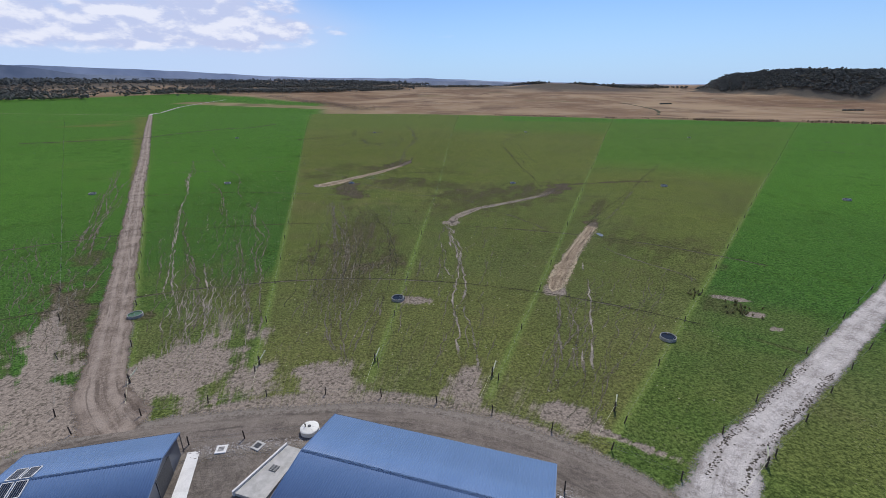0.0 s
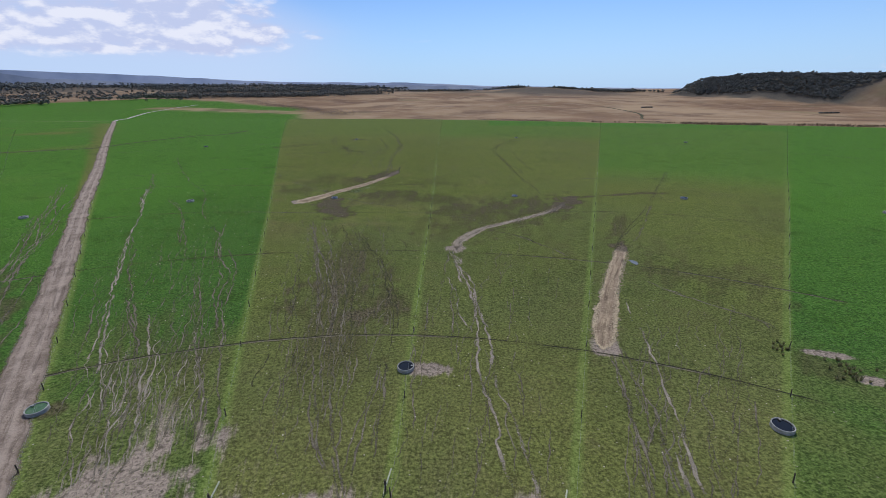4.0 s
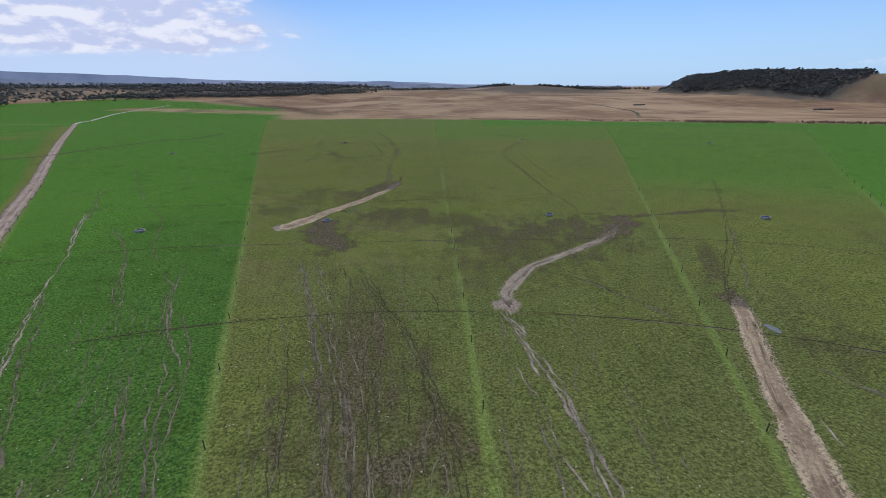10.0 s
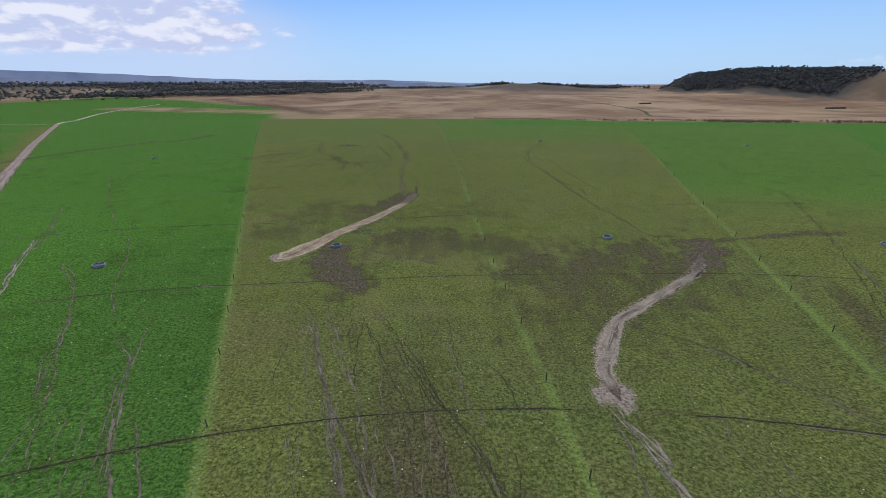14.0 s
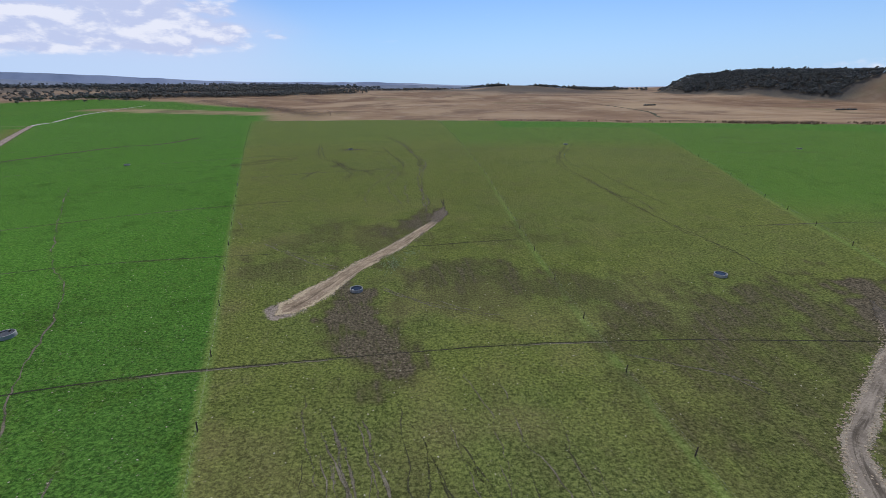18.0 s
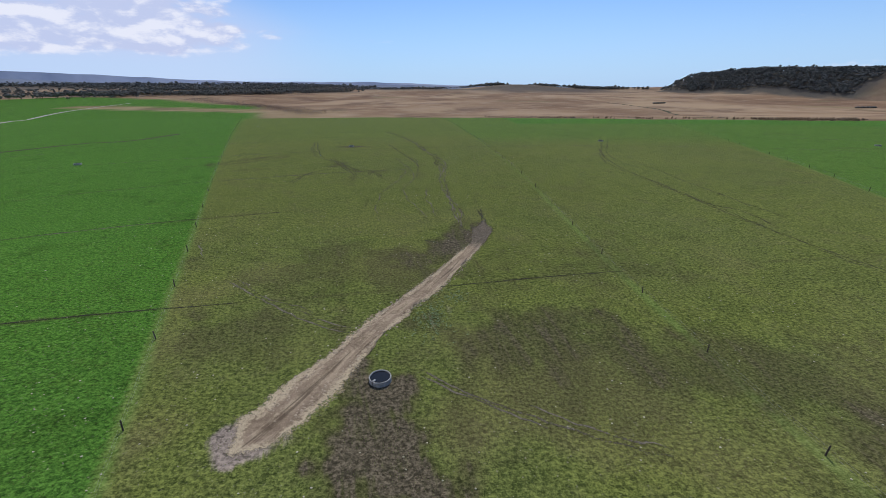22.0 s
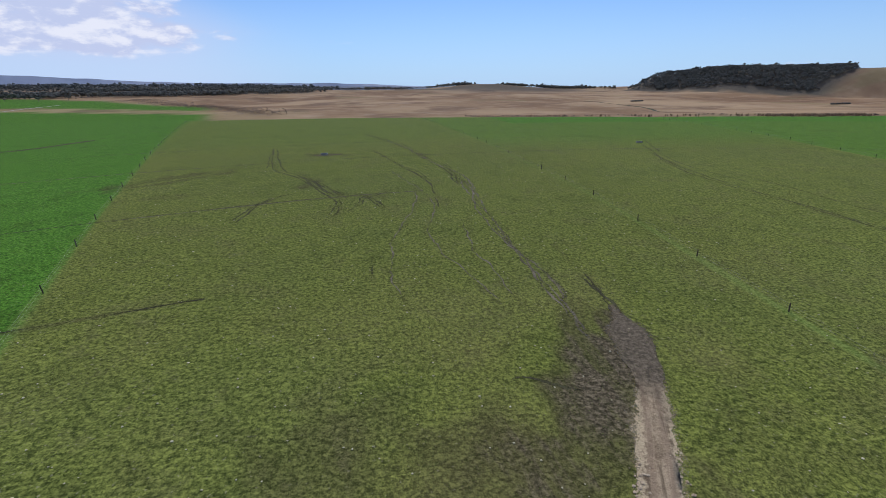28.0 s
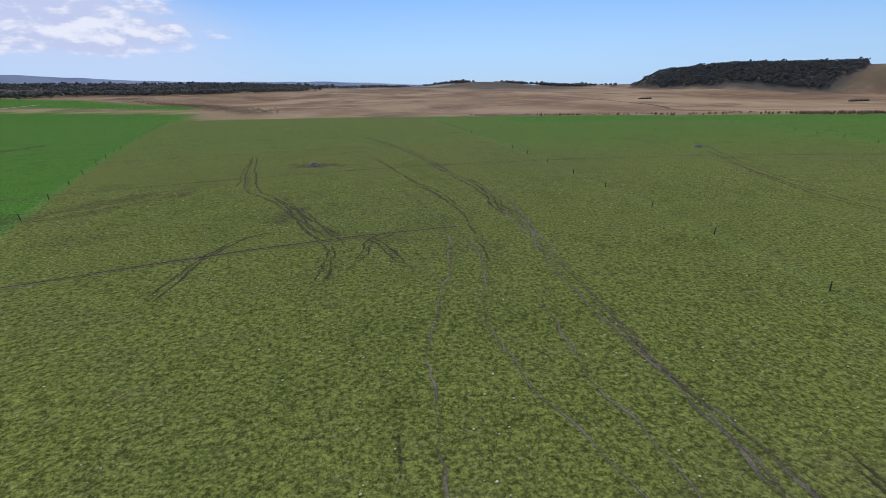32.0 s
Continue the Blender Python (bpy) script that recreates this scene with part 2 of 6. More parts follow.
TRAILS_WEST_C = [
    ([(-82.2, 159.5), (-74.9, 139.9), (-70.0, 129.3), (-66.2, 123.0)], 2, 0.4, 0.34, 'grey'),
]
TRAILS_RACE = [
    ([(-100.6, 98.1), (-113.0, 116.6), (-121.4, 132.8), (-129.3, 148.0), (-161.2, 197.1)], 3, 1.4, 0.35, 'grey'),
    ([(-78.2, 74.0), (-88.9, 88.7), (-97.2, 104.0), (-104.5, 117.0)], 3, 1.6, 0.35, 'grey'),
    ([(-180.1, 210.3), (-137.3, 153.1), (-99.4, 99.2)], 3, 1.0, 0.34, 'grey'),
    ([(-166.0, 190.1), (-95.7, 92.9)], 3, 1.2, 0.34, 'grey'),
    ([(-147.1, 161.4), (-129.2, 137.3), (-102.9, 99.0)], 2, 1.0, 0.3, 'grey'),
]
TRAILS_SECOND = [
    ([(-54.1, 163.6), (-47.0, 140.6), (-39.5, 124.2), (-34.6, 111.6), (-31.6, 101.4), (-28.2, 84.1), (-23.6, 68.6), (-21.8, 63.7), (-17.0, 53.9)], 2, 0.3, 0.34, 'grey'),
    ([(-53.8, 160.2), (-33.0, 96.9), (-27.0, 73.0), (-22.5, 61.9), (-19.4, 57.3)], 2, 0.3, 0.34, 'grey'),
    ([(-37.8, 131.9), (-29.8, 103.8), (-25.3, 81.1)], 1, 0.3, 0.28, 'grey'),
    ([(-19.1, 84.4), (-18.3, 73.3), (-18.8, 60.3), (-18.2, 56.6)], 2, 0.4, 0.34, 'grey'),
    ([(-18.0, 82.8), (-15.7, 58.1)], 1, 0.3, 0.3, 'grey'),
    ([(-59.5, 170.9), (-54.7, 156.1), (-37.3, 120.7)], 2, 0.4, 0.34, 'grey'),
    ([(-38.6, 155.7), (-32.8, 138.9), (-24.9, 123.0), (-24.1, 120.2)], 2, 0.6, 0.32, 'dark'),
    ([(-44.3, 160.4), (-32.2, 126.4)], 2, 0.5, 0.22, 'dark'),
]
TRAILS_SECOND_B = [
    ([(-41.6, 161.7), (-27.8, 129.8), (-18.8, 99.9), (-17.5, 88.2)], 2, 0.6, 0.3, 'dark'),
    ([(-56.6, 166.4), (-41.7, 125.5), (-36.9, 110.7), (-30.6, 87.1)], 2, 0.5, 0.36, 'grey'),
    ([(-52.8, 166.7), (-38.0, 125.4), (-28.6, 89.2)], 2, 0.4, 0.34, 'grey'),
    ([(-46.5, 125.6), (-39.2, 100.4), (-36.0, 87.2)], 2, 0.5, 0.22, 'dark'),
    ([(-32.6, 125.2), (-27.8, 100.1), (-24.7, 87.0)], 2, 0.6, 0.21, 'dark'),
]
TRAILS_MIDDLE = [
    ([(-6.8, 134.8), (-6.0, 123.2), (-2.7, 112.3), (-2.2, 102.1), (-0.4, 88.2), (-1.1, 80.3), (-0.7, 75.0), (1.9, 53.3)], 1, 0.3, 0.46, 'pale'),
    ([(-7.3, 128.6), (-2.5, 99.8), (-3.8, 80.2), (-1.9, 67.1), (-2.1, 63.4), (-0.3, 54.4)], 1, 0.3, 0.48, 'pale'),
    ([(-8.9, 118.1), (-7.0, 106.8), (-6.4, 97.6), (-4.1, 91.6), (-4.7, 88.1)], 1, 0.3, 0.34, 'pale'),
    ([(-7.6, 134.4), (-9.4, 116.5)], 1, 0.3, 0.3, 'grey'),
    ([(-5.1, 131.6), (-5.8, 116.4), (-3.2, 101.8), (-4.0, 86.5)], 1, 0.4, 0.44, 'pale'),
    ([(-6.0, 129.1), (-6.0, 118.3), (-3.4, 109.8), (-2.0, 101.7), (-1.7, 96.3), (-0.4, 91.7), (-0.2, 87.8)], 1, 0.3, 0.42, 'pale'),
    ([(-11.2, 108.5), (-11.9, 95.6), (-11.6, 86.7)], 1, 0.3, 0.36, 'grey'),
]
TRAILS_MIDDLE_B = [
    ([(-7.1, 114.7), (-7.8, 101.9), (-6.9, 86.6)], 1, 0.3, 0.34, 'grey'),
    ([(-8.2, 136.5), (-7.6, 130.4), (-6.1, 126.2), (-4.8, 119.4)], 3, 0.4, 0.44, 'pale'),
    ([(8.6, 151.7), (20.0, 132.7), (21.9, 128.7), (25.9, 125.1)], 2, 0.4, 0.42, 'grey'),
    ([(3.1, 153.3), (9.0, 149.3), (14.2, 144.1), (16.5, 138.8), (24.1, 129.1)], 1, 0.4, 0.4, 'dark'),
    ([(-6.7, 173.6), (-1.5, 170.1), (1.7, 162.7)], 1, 0.3, 0.34, 'grey'),
]
TRAILS_FOURTH = [
    ([(18.9, 86.9), (15.1, 64.7), (13.0, 56.8)], 2, 0.4, 0.38, 'grey'),
    ([(21.5, 88.6), (20.3, 82.3), (19.2, 70.8), (16.5, 60.6)], 2, 0.5, 0.32, 'grey'),
    ([(25.2, 96.1), (26.1, 92.3), (25.8, 87.9), (22.7, 72.0), (18.1, 53.7)], 1, 0.3, 0.42, 'pale'),
    ([(19.6, 66.7), (16.3, 52.5)], 2, 0.3, 0.4, 'pale'),
    ([(18.8, 69.7), (15.8, 53.1)], 2, 0.4, 0.34, 'grey'),
    ([(34.4, 111.1), (37.6, 108.5), (48.1, 96.4), (49.4, 92.7), (48.1, 89.2)], 2, 0.5, 0.4, 'grey'),
    ([(28.3, 102.5), (31.1, 97.2)], 1, 0.3, 0.4, 'dark'),
    ([(34.8, 128.9), (41.6, 142.3), (61.6, 173.0), (101.9, 245.4)], 2, 0.9, 0.24, 'dark'),
    ([(42.1, 136.2), (47.9, 144.8), (65.7, 178.0)], 2, 0.5, 0.36, 'grey'),
]
TRAILS_FOURTH_B = [
    ([(34.2, 116.4), (36.8, 109.7), (42.9, 101.5)], 2, 0.5, 0.4, 'grey'),
    ([(27.9, 105.8), (25.7, 95.5), (26.2, 91.9), (25.1, 85.1)], 1, 0.3, 0.4, 'pale'),
]
TRAILS_NORTH = [
    ([(-41.9, 257.3), (-42.4, 259.9), (-41.4, 265.6), (-44.1, 280.7), (-45.1, 296.8), (-44.1, 306.6), (-42.0, 318.3), (-41.7, 327.4), (-42.6, 339.1), (-46.8, 354.4), (-55.4, 401.3), (-60.9, 422.2)], 2, 0.3, 0.42, 'grey'),
    ([(-39.5, 257.0), (-40.1, 261.5), (-41.7, 262.7)], 2, 0.3, 0.36, 'grey'),
    ([(-50.0, 258.5), (-51.1, 264.4), (-54.9, 275.1), (-55.9, 280.2), (-56.4, 288.0), (-53.7, 308.3), (-62.2, 346.6)], 1, 0.3, 0.26, 'grey'),
    ([(-47.0, 259.3), (-48.1, 262.7), (-49.2, 272.5), (-50.5, 276.3), (-49.5, 288.4), (-47.7, 295.2)], 1, 0.3, 0.27, 'grey'),
    ([(-62.2, 260.7), (-63.9, 270.2), (-63.6, 278.2), (-62.6, 284.8), (-58.4, 299.0), (-57.0, 308.8), (-57.1, 319.2)], 1, 0.3, 0.26, 'grey'),
    ([(-66.6, 266.4), (-66.1, 277.6)], 1, 0.2, 0.24, 'dark'),
]
TRAILS_NORTH_B = [
    ([(-76.0, 294.2), (-74.0, 299.4), (-73.2, 306.2), (-74.2, 311.9), (-77.9, 319.4), (-83.0, 333.3), (-88.7, 345.7)], 3, 1.1, 0.49, 'dark'),
    ([(-108.2, 407.5), (-101.2, 370.7), (-95.6, 350.3), (-87.1, 336.7), (-73.6, 311.8)], 3, 1.3, 0.49, 'dark'),
    ([(-73.3, 311.8), (-68.6, 312.5), (-65.1, 304.8), (-64.5, 297.9)], 2, 1.0, 0.44, 'dark'),
    ([(-93.1, 293.6), (-92.3, 300.4), (-90.4, 309.1), (-86.9, 315.9), (-80.7, 318.1)], 2, 1.0, 0.44, 'dark'),
    ([(-42.0, 318.3), (-44.6, 325.5), (-44.6, 342.8), (-54.1, 393.4), (-62.9, 434.7), (-73.4, 466.9)], 3, 1.0, 0.58, 'dark'),
    ([(-52.3, 298.0), (-51.9, 318.2), (-53.9, 335.4), (-58.9, 353.1), (-62.7, 371.6), (-67.7, 389.9)], 2, 0.7, 0.47, 'dark'),
]
TRAILS_NORTH_C = [
    ([(-70.9, 301.1), (-69.4, 305.5), (-68.6, 310.9), (-64.7, 315.1), (-59.2, 319.6)], 2, 0.6, 0.35, 'dark'),
    ([(53.5, 398.7), (31.9, 350.0), (27.8, 334.1), (26.8, 321.3), (27.3, 306.9)], 1, 0.3, 0.3, 'dark'),
    ([(-42.2, 249.1), (-43.7, 283.5), (-43.3, 328.1)], 2, 0.6, 0.4, 'grey'),
    ([(-39.7, 249.0), (-36.8, 256.9), (-36.7, 278.3)], 2, 0.6, 0.47, 'dark'),
    ([(-54.5, 242.9), (-52.4, 247.2), (-47.8, 244.8), (-44.0, 244.6)], 2, 0.8, 0.41, 'dark'),
]
TRAILS_EAST = [
    ([(43.8, 384.7), (20.1, 321.4), (24.6, 270.7), (28.8, 260.2), (28.2, 246.5)], 1, 0.3, 0.3, 'dark'),
    ([(31.4, 320.2), (32.4, 284.6), (35.8, 253.6)], 1, 0.4, 0.3, 'dark'),
    ([(32.9, 361.8), (21.4, 318.9), (22.8, 282.7), (26.9, 234.7), (29.5, 216.3), (30.2, 203.9), (33.4, 196.9)], 2, 0.5, 0.32, 'dark'),
    ([(-59.9, 211.6), (-67.3, 214.4), (-81.1, 224.7), (-85.5, 228.9)], 2, 0.6, 0.38, 'grey'),
    ([(-85.3, 229.4), (-75.5, 220.1), (-70.1, 218.1), (-65.3, 214.4)], 2, 0.6, 0.24, 'grey'),
    ([(-98.4, 247.4), (-90.8, 234.1)], 1, 0.3, 0.36, 'pale'),
    ([(-55.4, 205.4), (-48.8, 199.7), (-41.1, 194.5), (-34.1, 190.4), (-27.6, 187.4)], 2, 0.9, 0.34, 'grey'),
    ([(-16.7, 178.7), (-3.4, 170.7), (0.3, 167.9), (2.0, 163.8)], 2, 0.6, 0.4, 'grey'),
]
TRAILS_EAST_B = [
    ([(-6.0, 188.5), (-4.8, 185.9), (-5.0, 182.8)], 3, 0.8, 0.36, 'grey'),
    ([(-44.2, 197.9), (-34.4, 191.2), (-29.7, 189.4), (-26.6, 186.1)], 2, 0.8, 0.38, 'grey'),
]
# trampled or bare patches: place, half-width, half-depth, turn, kind (0 dark mud, 1 pale earth), strength
PATCHES = [
    (-64, 51, 6, 13, -40, 1, 1.05), (-61, 43, 7, 5, 0, 1, 0.85), (-77, 70, 6, 22, -41, 0, 1.1), (-97, 98, 5, 22, -41, 0, 0.6), (-72, 60, 3, 14, -41, 1, 0.8),
    (-41, 54.5, 8.5, 9.5, -20, 1, 1.0), (-45, 67, 6, 8, -30, 1, 0.45), (-32, 51.5, 4, 4.5, -20, 1, 0.7),
    (-20.5, 52.0, 6, 5, -10, 1, 0.85), (0.0, 51, 3.0, 5, 10, 1, 0.8), (13.0, 46.8, 5, 3, 25, 1, 0.8), 
    (-50.6, 43.3, 4, 3, 30, 1, 0.9), 
    (-54.5, 188, 7, 20, -18, 0, 1.25), (-52, 177, 7, 12, -12, 0, 0.6), (-69, 192.5, 3.2, 3.6, 0, 1, 1.0), (18, 86, 2.0, 3.0, 0, 1, 0.8), (-6, 136, 2.4, 3.2, 0, 1, 0.8), (-57.3, 200, 5, 5, 0, 0, 1.1), (-44, 150, 4, 22, -14, 0, 0.4), (-33, 124, 4, 26, -14, 0, 0.5),
]
PATCHES += [
    (34, 186, 6.5, 10, 25, 0, 1.5), (27, 178, 5, 6, 50, 0, 0.8), (19, 203, 4, 2.6, 0, 0, 0.9), (52, 193, 24, 1.6, 0, 0, 0.8), (13, 188, 28, 14, -10, 0, 0.7), (-35, 199, 19, 9, -12, 0, 0.42), (-8, 199, 15, 9, 0, 0, 0.42),
    (39, 137, 3.2, 5.5, 20, 0, 1.4), (44, 152, 3, 16, 28, 0, 0.6), (44, 118, 8, 4, -30, 0, 0.55), (-38.5, 254, 2.2, 8, 5, 0, 0.8), (-40.5, 247, 2.8, 7, 20, 0, 0.7), (-47, 243, 6, 11, 40, 0, 1.0), (-50, 236, 8, 9, 20, 0, 0.75), (-44, 250, 4, 9, 15, 0, 0.8), (-42, 257, 2.6, 7, 0, 0, 0.45), (-57, 229, 11, 8, 30, 0, 0.4), (-35, 235, 6, 9, 10, 0, 0.3),
    (-12.4, 79.0, 3.4, 2.4, 0, 1, 1.0), (-60.3, 69, 2.6, 1.8, 0, 0, 0.9), (-117, 341, 15, 2.6, -45, 0, 0.5), (-82, 328, 4, 8, 20, 0, 0.6),
    (-70, 314, 9, 2.5, 20, 0, 0.35), (-85, 380, 8, 4, 0, 0, 0.9), (-84, 216, 4, 2.5, 0, 0, 0.45),
]
PATCHES += [
    (-62, 232, 30, 15, 0, 0, 0.42), (-18, 232, 22, 13, 0, 0, 0.36),
    (-52.5, 41, 9, 4.5, 0, 1, 1.1), (-57, 46.5, 5, 3, 30, 1, 1.0), (-45, 41.5, 6, 2.5, 0, 1, 1.0), (18.5, 43.4, 8, 0.7, 27, 1, 0.9),
    (-32, 208, 20, 12, 0, 0, 0.62), (-76, 209, 12, 8, 0, 0, 0.45), (8, 174, 28, 26, 0, 0, 0.62), (0, 158, 30, 20, 0, 0, 0.4), (50, 116, 14, 20, 20, 0, 0.45), (-28, 106, 13, 14, -10, 0, 0.8), (-27, 97, 13, 5, 0, 0, 1.0), (-10, 200, 22, 9, 0, 0, 0.5),
    (53, 84, 3.2, 1.0, 15, 1, 0.8), (53.4, 77, 2.0, 1.0, 0, 1, 0.9), (54.2, 72, 2.4, 1.1, -20, 1, 0.9), (49, 80, 6, 5, 0, 0, 0.5),
    (-25, 203, 12, 4, 15, 0, 0.4), (-49, 217, 3, 6, 30, 1, 0.25), (72, 192, 9, 3, 10, 0, 0.7), (166, 412, 30, 8, 30, 0, 0.3), (150, 349, 32, 6, 20, 0, 0.3), (-125, 340, 22, 4, -45, 0, 0.45), (-117, 318, 12, 4, -10, 0, 0.35), (28, 165, 12, 10, 20, 0, 0.35),
]

# ---- materials ----
def material(name, rough=0.9, spec=0.3):
    m = bpy.data.materials.new(name)
    m.use_nodes = True
    m.node_tree.nodes.clear()
    shader = node(m.node_tree, "ShaderNodeBsdfPrincipled", {"Roughness": rough, "Specular IOR Level": spec})
    m.node_tree.links.new(shader.outputs[0], node(m.node_tree, "ShaderNodeOutputMaterial").inputs[0])
    place = node(m.node_tree, "ShaderNodeTexCoord").outputs["Object"]
    return m, m.node_tree, shader, place


def relief(tree, shader, height, strength, distance):
    n = node(tree, "ShaderNodeBump", {"Height": height, "Strength": strength, "Distance": distance})
    tree.links.new(n.outputs[0], shader.inputs["Normal"])


def plain(name, low, high, scale, rough=0.8, spec=0.3, metal=0.0, bump=0.3, size=0.02, fine=None):
    """A surface whose colour wanders between two tones at two scales."""
    m, tree, shader, place = material(name, rough, spec)
    a = noise_node(tree, place, scale, 4.0)
    c = noise_node(tree, place, fine or scale * 9, 3.0)
    both = math_node(tree, "ADD", math_node(tree, "MULTIPLY", a, 0.6), math_node(tree, "MULTIPLY", c, 0.4))
    tree.links.new(mix_node(tree, step_node(tree, both, 0.3, 0.7), (*low, 1), (*high, 1)), shader.inputs["Base Color"])
    shader.inputs["Metallic"].default_value = metal
    if bump:
        relief(tree, shader, c, bump, size)
    return m


def pasture():
    m, tree, shader, place = material("pasture", 0.95, 0.04)
    shader.inputs["Diffuse Roughness"].default_value = 0.45
    one = node(tree, "ShaderNodeAttribute", attribute_name="wear")
    two = node(tree, "ShaderNodeAttribute", attribute_name="sward")
    wear, sward = node(tree, "ShaderNodeSeparateColor", {0: one.outputs["Color"]}), node(tree, "ShaderNodeSeparateColor", {0: two.outputs["Color"]})
    mud, bare, spring = wear.outputs[0], wear.outputs[1], one.outputs["Alpha"]
    lush, strip, brown = sward.outputs[0], sward.outputs[1], sward.outputs[2]
    wood = two.outputs["Alpha"]
    wide, mid = noise_node(tree, place, 0.022, 4.0), noise_node(tree, place, 0.35, 4.0, 0.6)
    small, fine = noise_node(tree, place, 2.4, 4.0, 0.65), noise_node(tree, place, 15.0, 3.0, 0.75)
    speck = noise_node(tree, place, 3.1, 2.0, 0.5)
    pock = noise_node(tree, place, 2.0, 1.0, 0.4)

    clumps = noise_node(tree, place, 6.0, 5.0, 0.75)
    # hoof lines run out from the gates, along the rays of the fan
    axes = node(tree, "ShaderNodeSeparateXYZ", {0: place})
    across = math_node(tree, "SUBTRACT", axes.outputs[0], APEX[0])
    ray = math_node(tree, "ARCTAN2", across, axes.outputs[1])
    reach = math_node(tree, "POWER", math_node(tree, "ADD", math_node(tree, "MULTIPLY", across, across), math_node(tree, "MULTIPLY", axes.outputs[1], axes.outputs[1])), 0.5)
    fan = node(tree, "ShaderNodeCombineXYZ", {0: math_node(tree, "MULTIPLY", ray, 125.0), 1: math_node(tree, "MULTIPLY", reach, 0.055), 2: 0.0}).outputs[0]
    hoofs = step_node(tree, noise_node(tree, fan, 1.0, 4.0, 0.6, 1.6), 0.32, 0.68)

    def varied(low, high):
        f = math_node(tree, "ADD", math_node(tree, "MULTIPLY", small, 0.50), math_node(tree, "ADD", math_node(tree, "MULTIPLY", fine, 0.12), math_node(tree, "MULTIPLY", clumps, 0.38)))
        return mix_node(tree, step_node(tree, f, 0.40, 0.60), (*low, 1), (*high, 1))

    grazed = varied((0.052, 0.070, 0.020), (0.190, 0.226, 0.068))
    fresh = varied((0.058, 0.075, 0.017), (0.240, 0.276, 0.062))
    rich = varied((0.024, 0.062, 0.013), (0.098, 0.205, 0.040))
    far_rich = varied((0.032, 0.102, 0.010), (0.138, 0.325, 0.036))
    rich = mix_node(tree, math_node(tree, "MULTIPLY", spring, 0.8), rich, far_rich)
    f = math_node(tree, "ADD", step_node(tree, wide, 0.38, 0.62, 0.0, 0.5), math_node(tree, "MULTIPLY", spring, 0.75), True)
    green = mix_node(tree, f, grazed, fresh)
    dry = noise_node(tree, place, 0.11, 5.0, 0.62, 0.4)
    green = mix_node(tree, step_node(tree, dry, 0.50, 0.70, 0.0, 0.35), green, varied((0.056, 0.056, 0.020), (0.205, 0.190, 0.080)))
    green = mix_node(tree, step_node(tree, dry, 0.50, 0.34, 0.0, 0.28), green, varied((0.030, 0.048, 0.010), (0.105, 0.135, 0.035)))
    green = mix_node(tree, step_node(tree, mid, 0.54, 0.72, 0.0, 0.30), green, (0.20, 0.20, 0.075, 1))
    edge = math_node(tree, "ADD", lush, math_node(tree, "MULTIPLY", math_node(tree, "SUBTRACT", mid, 0.5), 0.25))
    rich = mix_node(tree, step_node(tree, dry, 0.48, 0.30, 0.0, 0.5), rich, varied((0.020, 0.052, 0.006), (0.066, 0.140, 0.018)))
    rich = mix_node(tree, step_node(tree, mid, 0.50, 0.72, 0.0, 0.4), rich, varied((0.045, 0.095, 0.012), (0.130, 0.240, 0.035)))
    green = mix_node(tree, step_node(tree, edge, 0.25, 0.75), green, rich)
    green = mix_node(tree, math_node(tree, "MULTIPLY", strip, 0.88), green, varied((0.115, 0.170, 0.032), (0.225, 0.300, 0.080)))
    # pale seed heads, stones and dung on the sward
    green = mix_node(tree, step_node(tree, speck, 0.66, 0.74, 0.0, 0.6), green, (0.30, 0.29, 0.18, 1))
    # rank clumps left by the herd: their shade is painted as dark spots
    clump_shade = math_node(tree, "ADD", pock, math_node(tree, "MULTIPLY", math_node(tree, "SUBTRACT", mid, 0.5), 0.35))
    green = mix_node(tree, step_node(tree, clump_shade, 0.63, 0.70, 0.0, 0.4), green, (0.022, 0.034, 0.009, 1))
    straw = mix_node(tree, step_node(tree, noise_node(tree, place, 0.0035, 5.0, 0.6, 0.3), 0.36, 0.64), (0.245, 0.150, 0.086, 1), (0.450, 0.315, 0.185, 1))
    straw = mix_node(tree, step_node(tree, noise_node(tree, place, 0.009, 4.0, 0.6, 0.4), 0.48, 0.68, 0.0, 0.7), straw, (0.150, 0.090, 0.062, 1))
    straw = mix_node(tree, step_node(tree, noise_node(tree, place, 0.03, 4.0), 0.5, 0.7, 0.0, 0.35), straw, (0.45, 0.35, 0.24, 1))
    straw = mix_node(tree, step_node(tree, noise_node(tree, place, 0.0052, 3.0), 0.60, 0.70, 0.0, 0.35), straw, (0.19, 0.20, 0.085, 1))
    colour = mix_node(tree, brown, green, straw)
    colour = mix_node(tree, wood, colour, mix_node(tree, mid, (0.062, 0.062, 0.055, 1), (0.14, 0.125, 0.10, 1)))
    # damp hollows, trodden mud, then dry bare earth
    colour = mix_node(tree, math_node(tree, "MULTIPLY", step_node(tree, math_node(tree, "ADD", mud, math_node(tree, "MULTIPLY", math_node(tree, "SUBTRACT", mid, 0.5), 0.35)), 0.05, 0.85, 0.0, 0.74), step_node(tree, mud, 0.02, 0.3)), colour, varied((0.038, 0.037, 0.014), (0.126, 0.114, 0.052)))
    soil = mix_node(tree, step_node(tree, pock, 0.52, 0.62, 0.0, 0.6), varied((0.052, 0.042, 0.026), (0.215, 0.174, 0.118)), (0.034, 0.030, 0.019, 1))
